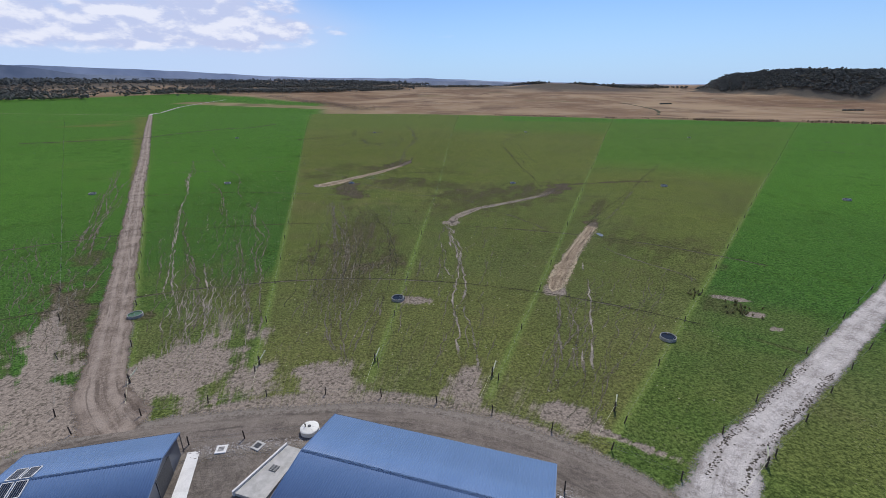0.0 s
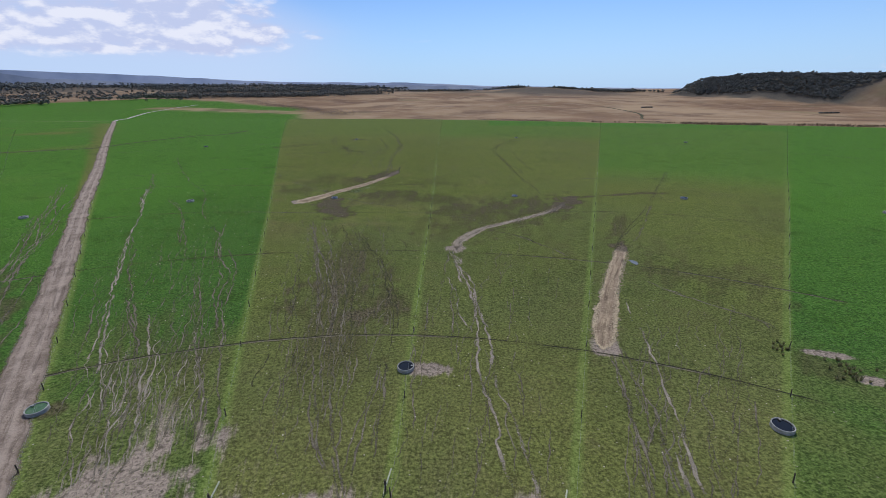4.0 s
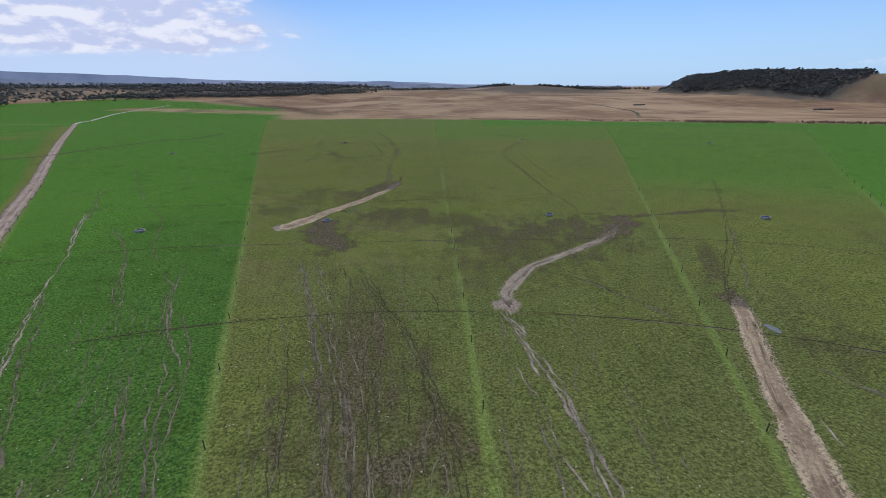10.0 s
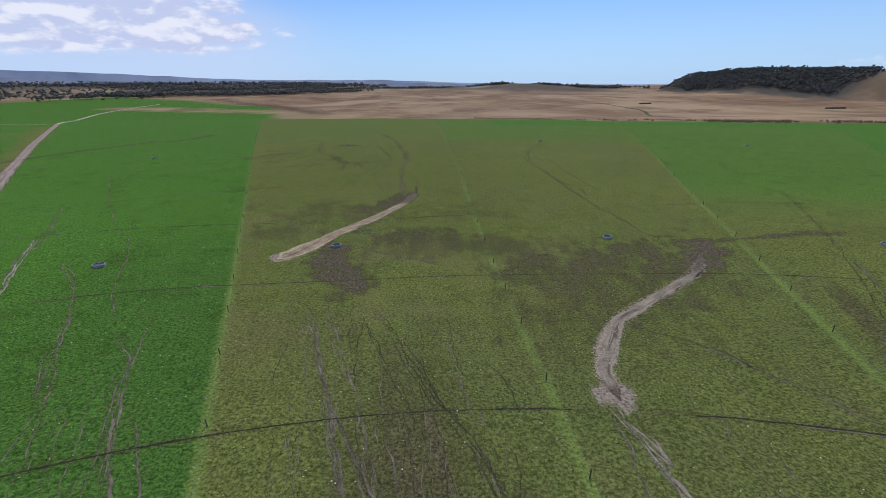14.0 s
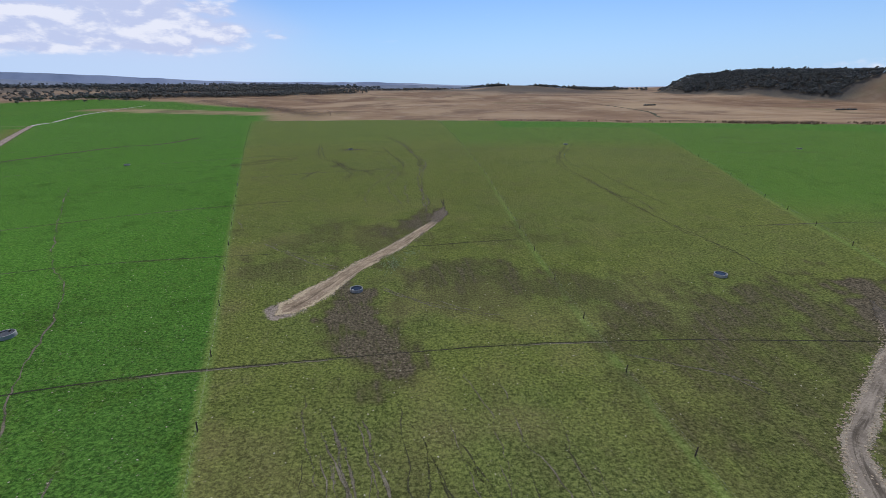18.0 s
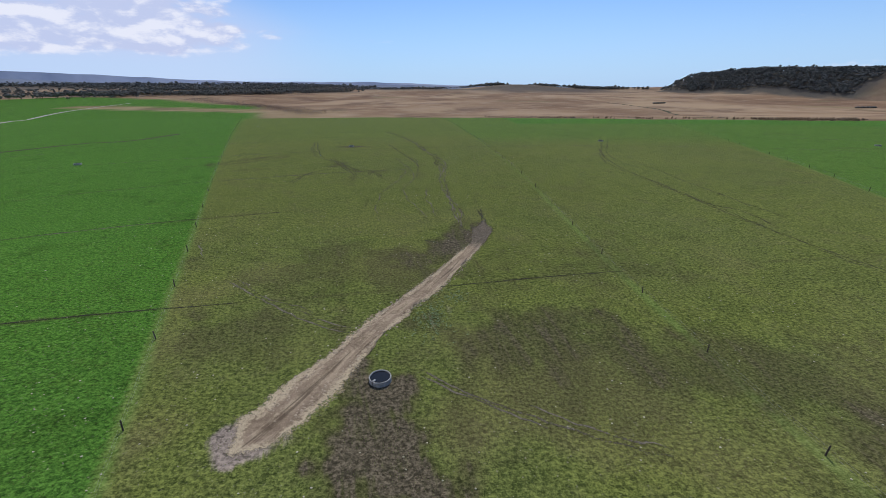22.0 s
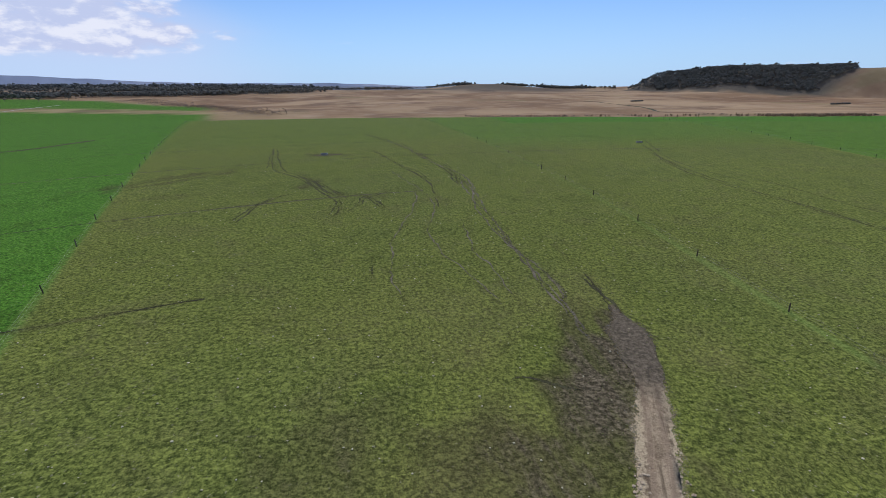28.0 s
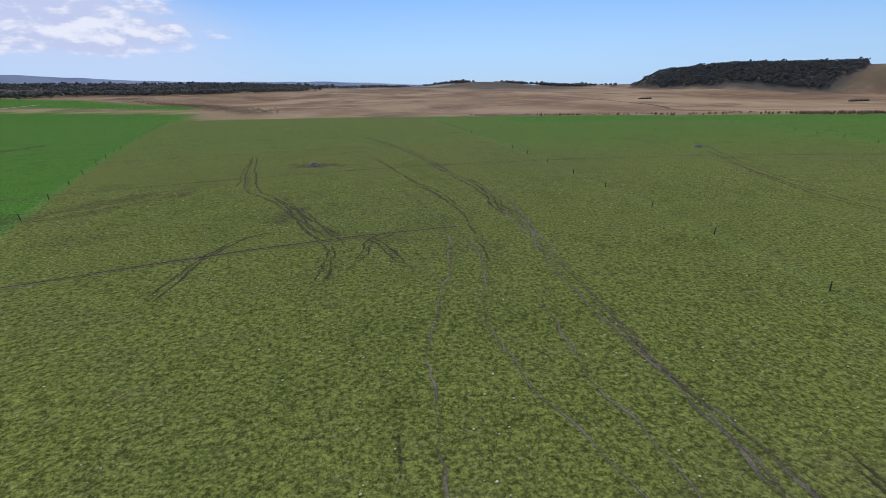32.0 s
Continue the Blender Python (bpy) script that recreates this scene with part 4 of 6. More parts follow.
    brown = np.maximum(brown, 0.9 * smooth((radius - edge_here) / 8) * smooth((bearing + 19) / 2) * (bearing < 6))
    lush = np.where(radius > edge_here, np.where(bearing < -14, 0.62, 0.30) + 0.3 * patchy(x, y, 1 / 120, 23), lush)
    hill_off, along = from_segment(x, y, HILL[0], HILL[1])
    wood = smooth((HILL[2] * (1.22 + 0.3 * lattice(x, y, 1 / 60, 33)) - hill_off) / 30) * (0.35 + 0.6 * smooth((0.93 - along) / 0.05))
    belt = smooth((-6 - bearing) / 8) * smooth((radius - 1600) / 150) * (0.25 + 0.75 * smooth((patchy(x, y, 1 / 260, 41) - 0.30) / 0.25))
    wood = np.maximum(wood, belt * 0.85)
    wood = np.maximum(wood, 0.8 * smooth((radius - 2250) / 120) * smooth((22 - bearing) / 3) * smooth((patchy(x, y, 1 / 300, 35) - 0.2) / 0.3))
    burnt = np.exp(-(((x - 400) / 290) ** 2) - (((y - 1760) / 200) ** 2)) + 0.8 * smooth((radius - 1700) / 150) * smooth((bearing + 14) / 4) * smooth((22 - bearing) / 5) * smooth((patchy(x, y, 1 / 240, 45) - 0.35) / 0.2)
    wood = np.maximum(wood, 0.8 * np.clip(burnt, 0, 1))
    gully = smooth((radius - edge_here - 4) / 8) * smooth((edge_here + 60 - radius) / 40) * smooth((bearing + 8) / 4)
    mud = np.maximum(mud, 0.4 * gully * smooth((patchy(x, y, 1 / 25, 47) - 0.35) / 0.2))
    rows, cols = shape
    i = np.arange(rows * cols).reshape(shape)
    quads = np.stack([i[:-1, :-1], i[:-1, 1:], i[1:, 1:], i[1:, :-1]], -1).reshape(-1, 4)
    me = bpy.data.meshes.new("ground")
    me.vertices.add(len(x))
    me.vertices.foreach_set("co", np.stack([x, y, z], -1).ravel())
    me.loops.add(quads.size)
    me.loops.foreach_set("vertex_index", quads.ravel())
    me.polygons.add(len(quads))
    me.polygons.foreach_set("loop_start", np.arange(0, quads.size, 4))
    me.polygons.foreach_set("use_smooth", np.ones(len(quads), bool))
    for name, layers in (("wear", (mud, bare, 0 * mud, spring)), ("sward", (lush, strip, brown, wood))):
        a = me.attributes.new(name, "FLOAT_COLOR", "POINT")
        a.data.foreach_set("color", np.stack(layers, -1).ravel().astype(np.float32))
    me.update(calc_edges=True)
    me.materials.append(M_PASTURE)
    return tagged(new("ground", me), "green grazed pasture with cow trails, mud and straw-coloured plain beyond", "ground", kind="structure")


GROUND = make_ground()


def ribbon(name, points, width, mat, label, lift=0.06, rough=0.35, seed=0, flare=None, step=0.8, crown=0.05, fade=(0.5, 0.5)):
    """A track laid on the ground; its ragged edges sink into the turf."""
    p = curve_points(points, step)
    d = np.gradient(p, axis=0)
    d /= np.linalg.norm(d, axis=1)[:, None]
    across = np.stack([d[:, 1], -d[:, 0]], -1)
    lanes = np.array([-1.5, -1.2, -1.0, -0.75, -0.4, 0.0, 0.4, 0.75, 1.0, 1.2, 1.5])
    k = np.arange(len(p))[:, None]
    w = width / 2 * (np.interp(k / max(1, len(p) - 1), *flare) if flare else np.ones(k.shape))
    ragged = np.abs(lanes) > 0.7
    grow = 1 + rough * ((lattice(k * step, lanes * 9, 0.22, seed) - 0.5) + 0.7 * (lattice(k * step, lanes * 9, 0.8, seed + 1) - 0.5)) * ragged
    at = p[:, None] + across[:, None] * (lanes * w * grow)[:, :, None]
    drop = np.where(np.abs(lanes) > 1.4, 0.02, np.where(np.abs(lanes) > 1.1, 0.03, lift * 0.6 + crown * np.clip(1 - lanes ** 2, 0, 1)))
    z = ground_z(at[..., 0], at[..., 1]) + drop
    verts = np.concatenate([at, z[..., None]], -1).reshape(-1, 3).tolist()
    ends = np.minimum(k * step / min(fade[0], 3.5), (len(p) - 1 - k) * step / min(fade[1], 7.0))
    damp = np.maximum((1 - smooth(k * step / fade[0])) * (fade[0] > 4), (1 - smooth((len(p) - 1 - k) * step / fade[1])) * (fade[1] > 4))
    sides = (np.abs(lanes) + 0.9 * (1 - smooth(ends))).ravel()
    c = len(lanes)
    faces = [(k * c + j, k * c + j + 1, (k + 1) * c + j + 1, (k + 1) * c + j) for k in range(len(p) - 1) for j in range(c - 1)]
    ob = mesh_object(name, verts, [f[::-1] for f in faces], mat, True)
    ob.data.attributes.new("across", "FLOAT", "POINT").data.foreach_set("value", np.array(sides, np.float32))
    ob.data.attributes.new("damp", "FLOAT", "POINT").data.foreach_set("value", np.broadcast_to(damp, (len(p), c)).ravel().astype(np.float32))
    track = np.stack([np.broadcast_to(lanes * w, (len(p), c)), np.broadcast_to(k * step / 14, (len(p), c)), np.full((len(p), c), seed * 1.7)], -1)
    ob.data.attributes.new("track", "FLOAT_VECTOR", "POINT").data.foreach_set("vector", track.ravel().astype(np.float32))
    return tagged(ob, label, "track", kind="structure")


ribbon("road", ROAD, 7.2, M_ROAD, "curved grey-brown gravel farm road behind the sheds", 0.05, 0.12, 1, crown=0.1)
ribbon("farm_race", RACE_WEST, 4.9, M_RACE, "long straight reddish-grey earth farm race between wire fences", 0.05, 0.3, 2, fade=(3.9, 0.5), flare=((0, 0.02, 0.08, 0.15, 0.25, 1), (1.4, 1.15, 0.95, 0.95, 1.0, 1.0)))
ribbon("farm_race", RACE_NORTH, 4.2, M_LIME, "pale far end of the earth farm race", 0.05, 0.2, 3, step=3.0)
ribbon("side_track", [(-508, 672), (-548, 676), (-605, 690), (-720, 715), (-900, 752)], 3.4, M_SAND, "narrow sandy side track across green pasture", 0.05, 0.3, 4, step=3.0)
ribbon("limestone_race", RACE_EAST, 4.1, M_LIME, "broad pale crushed-limestone cattle race", 0.05, 0.22, 5, flare=((0, 0.03, 0.06, 0.1, 1), (1.9, 1.5, 1.15, 1.0, 1.0)))
ribbon("clay_path", PATH_C, 2.4, M_CLAY, "curving pale clay cattle path worn into pasture", 0.04, 0.7, 6, fade=(5.0, 24.0), flare=((0, 0.08, 0.15, 0.35, 0.8, 1), (0.6, 1.1, 1.35, 1.05, 0.95, 1.0)))
ribbon("sandy_path", PATH_D, 3.4, M_SAND, "short straight pale sandy cattle path", 0.04, 0.6, 7, fade=(9.0, 3.0), flare=((0, 0.08, 0.2, 0.6, 0.9, 1), (0.6, 0.8, 0.85, 1.0, 1.2, 1.0)))
ribbon("sandy_path", PATH_H, 3.2, M_SAND, "pale sandy cattle path leading past the round trough", 0.04, 0.6, 8, fade=(3.9, 24.0), flare=((0, 0.05, 0.12, 0.3, 0.6, 0.8, 0.9, 1), (1.3, 1.8, 1.5, 1.15, 0.95, 0.9, 1.2, 1.3)))
ribbon("yard", [(-52, 22), (-38, 30), (-25, 34), (-12, 34), (0, 32), (12, 26), (20, 14)], 13, M_YARD, "bare trodden earth yard round the sheds", 0.02, 0.08, 9, crown=0.0)


def cow_trail(points, strands, spread_of, width, tone, seed):
    """A worn line of a few strands that weave, fade and meet again; one mesh."""
    p = curve_points(points, 0.6)
    d = np.gradient(p, axis=0)
    d /= np.linalg.norm(d, axis=1)[:, None] + 1e-9
    across = np.stack([d[:, 1], -d[:, 0]], -1)
    s = np.arange(len(p)) * 0.6
    verts, faces, sides = [], [], []
    spread_of = spread_of * 0.8 + 0.2
    for k in range(strands):
        off = spread_of * (k - (strands - 1) / 2) * (0.2 + 1.8 * lattice(s, 0 * s, 0.045, seed + k)) + (lattice(s, 0 * s, 0.07, seed + 7 * k) - 0.5) * 1.0 + (lattice(s, 0 * s, 0.28, seed + 5 * k) - 0.5) * 0.45 + (lattice(s, 0 * s, 0.8, seed + 6 * k) - 0.5) * 0.42
        w = width * (0.92 - 0.14 * k) * (0.3 + 0.9 * lattice(s, 0 * s, 0.45, seed + 3 * k) + 0.45 * lattice(s, 0 * s, 1.5, seed + 9 * k))
        mid = p + across * off[:, None]
        n = len(verts)
        w = np.maximum(w, 0.05)
        gone = 0.55 * lattice(s, 0 * s, 0.35, seed + 23 * k) + 1.2 * (1 - smooth((lattice(s, 0 * s, 0.09, seed + 13 * k) - (-0.1 if k == 0 else 0.18)) / 0.25)) + 1.2 * (1 - smooth(np.minimum(s, s[-1] - s) / 6 + 0.1))
        for f in (-1.8, -0.6, 0.6, 1.8):
            at = mid + across * (f * w / 2)[:, None]
            verts += np.column_stack([at, ground_z(at[:, 0], at[:, 1]) + 0.03]).tolist()
            sides += (abs(f) + gone).tolist()
        c = len(p)
        faces += [(n + i * c + j, n + i * c + j + 1, n + (i + 1) * c + j + 1, n + (i + 1) * c + j) for i in range(3) for j in range(c - 1)]
    ob = mesh_object("cow_trail", verts, faces, M_TRAIL[tone], True)
    ob.data.attributes.new("across", "FLOAT", "POINT").data.foreach_set("value", np.array(sides, np.float32))
    return tagged(ob, "narrow %s cow trail trodden through the grass" % {"pale": "pale", "grey": "grey-brown", "dark": "dark damp"}[tone], "trail", kind="structure")


for k, row in enumerate(ALL_TRAILS):
    cow_trail(*row, 17 * k)


def hoof_lines(bearings, radii, count, tone, seed, width, label):
    """Many faint broken lines where the herd walks to and from the gates: they run along the rays of the fan and waver."""
    rng = np.random.default_rng(seed)
    verts, faces, sides, n = [], [], [], 0
    for k in range(count):
        r0 = radii[0] + (radii[1] - radii[0]) * rng.random() ** 1.3
        s = np.arange(0, rng.uniform(6, 34), 0.7)
        turn = radians(rng.uniform(*bearings)) + (lattice(s, 0 * s, 0.05, seed + k) - 0.5) * 2.6 / r0 + (lattice(s, 0 * s, 0.22, seed + k + 400) - 0.5) * 1.1 / r0 + (lattice(s, 0 * s, 0.8, seed + k + 900) - 0.5) * 0.4 / r0
        w = width * rng.uniform(0.6, 1.2) * (0.35 + 0.9 * lattice(s, 0 * s, 0.5, seed + k + 50))
        gone = 0.7 * lattice(s, 0 * s, 0.3, seed + k + 70) + 1.2 * (1 - smooth(np.minimum(s, s[-1] - s) / 4 + 0.1))
        c = len(s)
        for f in (-1.8, -0.6, 0.6, 1.8):
            x = APEX[0] + (r0 + s) * np.sin(turn) + f * w / 2
            y = APEX[1] + (r0 + s) * np.cos(turn)
            verts.append(np.stack([x, y, ground_z(x, y) + 0.028], -1))
            sides.append(abs(f) + gone)
        i, j = np.meshgrid(np.arange(3), np.arange(c - 1), indexing="ij")
        a = (n + i * c + j).ravel()
        faces.append(np.stack([a, a + c, a + c + 1, a + 1], -1))
        n += 4 * c
    ob = mesh_object("hoof_lines", np.concatenate(verts).tolist(), np.concatenate(faces).tolist(), M_TRAIL[tone], True)
    ob.data.attributes.new("across", "FLOAT", "POINT").data.foreach_set("value", np.concatenate(sides).astype(np.float32))
    return tagged(ob, label, "trail", kind="stuff")


hoof_lines((-16.5, -4.0), (60, 150), 120, "grey", 1, 0.20, "faint grey hoof lines through the grazed strip")
hoof_lines((-17.0, -3.0), (75, 150), 40, "dark", 2, 0.22, "dark damp hoof lines through the grazed strip")
hoof_lines((-34.5, -21.0), (66, 140), 130, "grey", 3, 0.18, "faint grey hoof lines through green pasture")
hoof_lines((-33.0, -23.0), (60, 78), 45, "pale", 4, 0.24, "pale hoof lines spreading from the muddy gate")
hoof_lines((-49.0, -41.5), (76, 150), 90, "grey", 5, 0.24, "grey hoof lines beside the earth race")
hoof_lines((23.0, 33.0), (50, 90), 60, "grey", 6, 0.20, "faint hoof lines through the grazed strip")
hoof_lines((0.0, 15.0), (50, 120), 50, "grey", 7, 0.18, "faint hoof lines through the grazed strip")


def wheel_rut(cx, cy, radius, first, last, seed):
    """The ring worn by a wheel of the irrigation boom: a rut whose inner shadow is painted dark and, here and there,
    its pale crumbled rim.
    """
    for tone, shift, width, gaps in (("rut", 0.0, 0.21, 0.0), ("grey", -0.32, 0.22, 0.42)):
        bearings = np.radians(np.arange(first, last, 40 / radius))
        s = bearings * radius
        w = width * (0.35 + 0.8 * lattice(s, 0 * s, 0.4, seed) + 0.5 * lattice(s, 0 * s, 1.3, seed + 8))
        gone = 1.3 * (1 - smooth((lattice(s, 0 * s, 0.045, seed + 2) - gaps) / 0.25))
        r = radius + shift + (lattice(s, 0 * s, 0.05, seed + 4) - 0.5) * 0.8 + (lattice(s, 0 * s, 0.4, seed + 5) - 0.5) * 0.2
        verts, sides = [], []
        for f in (-1.8, -0.6, 0.6, 1.8):
            x, y = cx + (r + f * w / 2) * np.sin(bearings), cy + (r + f * w / 2) * np.cos(bearings)
            verts.append(np.stack([x, y, ground_z(x, y) + 0.035], -1))
            sides.append(abs(f) + gone)
        n = len(bearings)
        faces = [(i * n + j, i * n + j + 1, (i + 1) * n + j + 1, (i + 1) * n + j) for i in range(3) for j in range(n - 1)]
        ob = mesh_object("wheel_rut", np.concatenate(verts).tolist(), [q[::-1] for q in faces], M_TRAIL[tone], True)
        ob.data.attributes.new("across", "FLOAT", "POINT").data.foreach_set("value", np.concatenate(sides).astype(np.float32))
        tagged(ob, "thin curved wheel rut across the paddocks, its inner shadow painted dark" if tone == "rut" else "crumbled pale rim of a wheel rut", "rut", kind="structure")


for k, ring in enumerate(RUTS):
    wheel_rut(*ring, 31 * k)

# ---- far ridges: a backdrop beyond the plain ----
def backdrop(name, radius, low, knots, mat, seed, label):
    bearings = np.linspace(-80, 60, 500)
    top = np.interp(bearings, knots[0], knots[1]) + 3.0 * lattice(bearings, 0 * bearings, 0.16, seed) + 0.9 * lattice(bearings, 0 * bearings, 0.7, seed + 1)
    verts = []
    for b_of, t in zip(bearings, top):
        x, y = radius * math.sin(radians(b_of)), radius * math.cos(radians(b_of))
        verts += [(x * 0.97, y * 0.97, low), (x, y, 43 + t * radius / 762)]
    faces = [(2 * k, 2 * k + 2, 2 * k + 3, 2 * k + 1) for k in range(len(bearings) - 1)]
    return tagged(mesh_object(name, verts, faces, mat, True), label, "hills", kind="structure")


# distance haze is painted into the ridge colours, paler for the farther one
M_FAR = plain("hazed_far_ridge", (0.19, 0.225, 0.29), (0.36, 0.39, 0.44), 0.0022, 1.0, 0.0, bump=0, fine=0.009)
M_FARTHER = plain("hazed_farther_ridge", (0.30, 0.35, 0.45), (0.52, 0.56, 0.64), 0.0016, 1.0, 0.0, bump=0, fine=0.006)
backdrop("backdrop", 4850, -20, ((-80, -45, -33, -24, -14, -6, 2, 10, 16, 60), (24, 20.5, 16, 10.5, 8.5, 6.5, 2.5, 0.5, -3, -3)), M_FARTHER, 4, "pale ridge with bleached fields on the skyline, blue haze painted in")
backdrop("backdrop", 4600, -20, ((-80, -50, -46, -42, -36, -29, -20, -10, 0, 8, 16, 60), (30, 25, 20, 11, 7.5, 5.5, 4, 3, 1.5, -1, -3, -4)), M_FAR, 8, "dark wooded ridge on the skyline, blue haze painted in its colour")


# ---- woods ----
def woods(name, places, tall, mat, label, clumps=3, seed=1):
    """Many small uneven crowns on thin trunks, far off."""
    rng = np.random.default_rng(seed)
    bm = bmesh.new()
    bmesh.ops.create_icosphere(bm, subdivisions=1, radius=1)
    ball = np.array([v.co[:] for v in bm.verts])
    tris = np.array([[v.index for v in f.verts] for f in bm.faces])
    bm.free()
    verts, faces, n = [], [], 0
    heights = ground_z(np.array([q[0] for q in places]), np.array([q[1] for q in places]))
    for (x, y), z in zip(places, heights):
        h = tall * rng.uniform(0.55, 1.1) * (1.3 if rng.random() < 0.06 else 1.0)
        for c in range(clumps):
            r = h * rng.uniform(0.20, 0.36) * (3 / max(3, clumps)) ** 0.6
            at = np.array([x + rng.normal(0, h * 0.2), y + rng.normal(0, h * 0.2), z + h * rng.uniform(0.42, 0.85)])
            blob = ball * rng.uniform(0.55, 1.25, (len(ball), 1)) * r * np.array([1.1, 1.1, 0.8]) + at
            verts.append(blob)
            faces.append(tris + n)
            n += len(ball)
        foot = np.array([(x - 0.25, y, z - 0.5), (x + 0.25, y, z - 0.5), (x, y + 0.3, z - 0.5), (x, y, z + h * 0.6)])
        verts.append(foot)
        faces.append(np.array([(0, 1, 3), (1, 2, 3), (2, 0, 3)]) + n)
        n += 4
    return tagged(mesh_object(name, np.concatenate(verts).tolist(), np.concatenate(faces).tolist(), mat), label, "trees", kind="stuff")


def scatter(count, test, box_of, seed):
    rng = np.random.default_rng(seed)
    out = []
    while len(out) < count:
        x = rng.uniform(box_of[0], box_of[1], 4000)
        y = rng.uniform(box_of[2], box_of[3], 4000)
        keep = test(x, y, rng.random(4000))
        out += list(zip(x[keep], y[keep]))
    return out[:count]


def on_hill(x, y, u):
    off, along = from_segment(x, y, HILL[0], HILL[1])
    return (off < HILL[2] * (0.95 + 0.2 * (lattice(x, y, 1 / 50, 3) - 0.5))) & (along < 0.83 + 0.08 * lattice(x, y, 1 / 60, 6)) & (off / HILL[2] - 0.15 < 0.80 + 0.2 * (lattice(x, y, 1 / 40, 8) - 0.5)) & (u < 0.35 + 0.65 * smooth((along - 0.0) / 0.05))


def in_belt(x, y, u):
    r, b_of = np.hypot(x, y), np.degrees(np.arctan2(x, y))
    thick = (0.06 + 0.94 * smooth((patchy(x, y, 1 / 260, 41) - 0.40) / 0.16) * (0.3 + 0.7 * smooth((patchy(x, y, 1 / 60, 49) - 0.4) / 0.2))) * smooth((-6 - b_of) / 12) * smooth((r - 1500) / 60) * smooth((2700 - r) / 700)
    return (u < thick) & (b_of > -56)


def thin_belt(x, y, u):
    r, b_of = np.hypot(x, y), np.degrees(np.arctan2(x, y))
    return (np.abs(r - 2030 - 50 * np.sin(b_of * 0.7)) < 90 * lattice(b_of, 0 * x, 0.4, 8)) & (b_of > -16) & (b_of < 24) & (u < 0.3 + 0.7 * smooth((b_of - 3) / 3))


woods("hill_woods", scatter(3200, on_hill, (700, 1200, 900, 1750), 3), 12, M_GUM, "dark gum woodland covering the flat-topped hill", 8, 3)
woods("far_woods", scatter(4400, in_belt, (-2500, -100, 900, 2700), 4), 13, M_LEAF, "dark belts of gum trees across the plain", 4, 4)


def far_country(x, y, u):
    r, b_of = np.hypot(x, y), np.degrees(np.arctan2(x, y))
    thick = smooth((patchy(x, y, 1 / 330, 43) - 0.34) / 0.2) * smooth((-4 - b_of) / 12) * smooth((r - 2300) / 200) * smooth((4300 - r) / 900)
    return (u < thick) & (b_of > -58)


woods("far_woods", scatter(3600, far_country, (-3700, -100, 1500, 4200), 14), 19, M_GUM, "woodland below the ridges, blue-grey haze painted in its leaves", 2, 14)
woods("far_woods", scatter(1700, thin_belt, (-900, 1100, 1700, 2300), 5), 11, M_LEAF, "thin dark line of trees along the skyline", 2, 5)


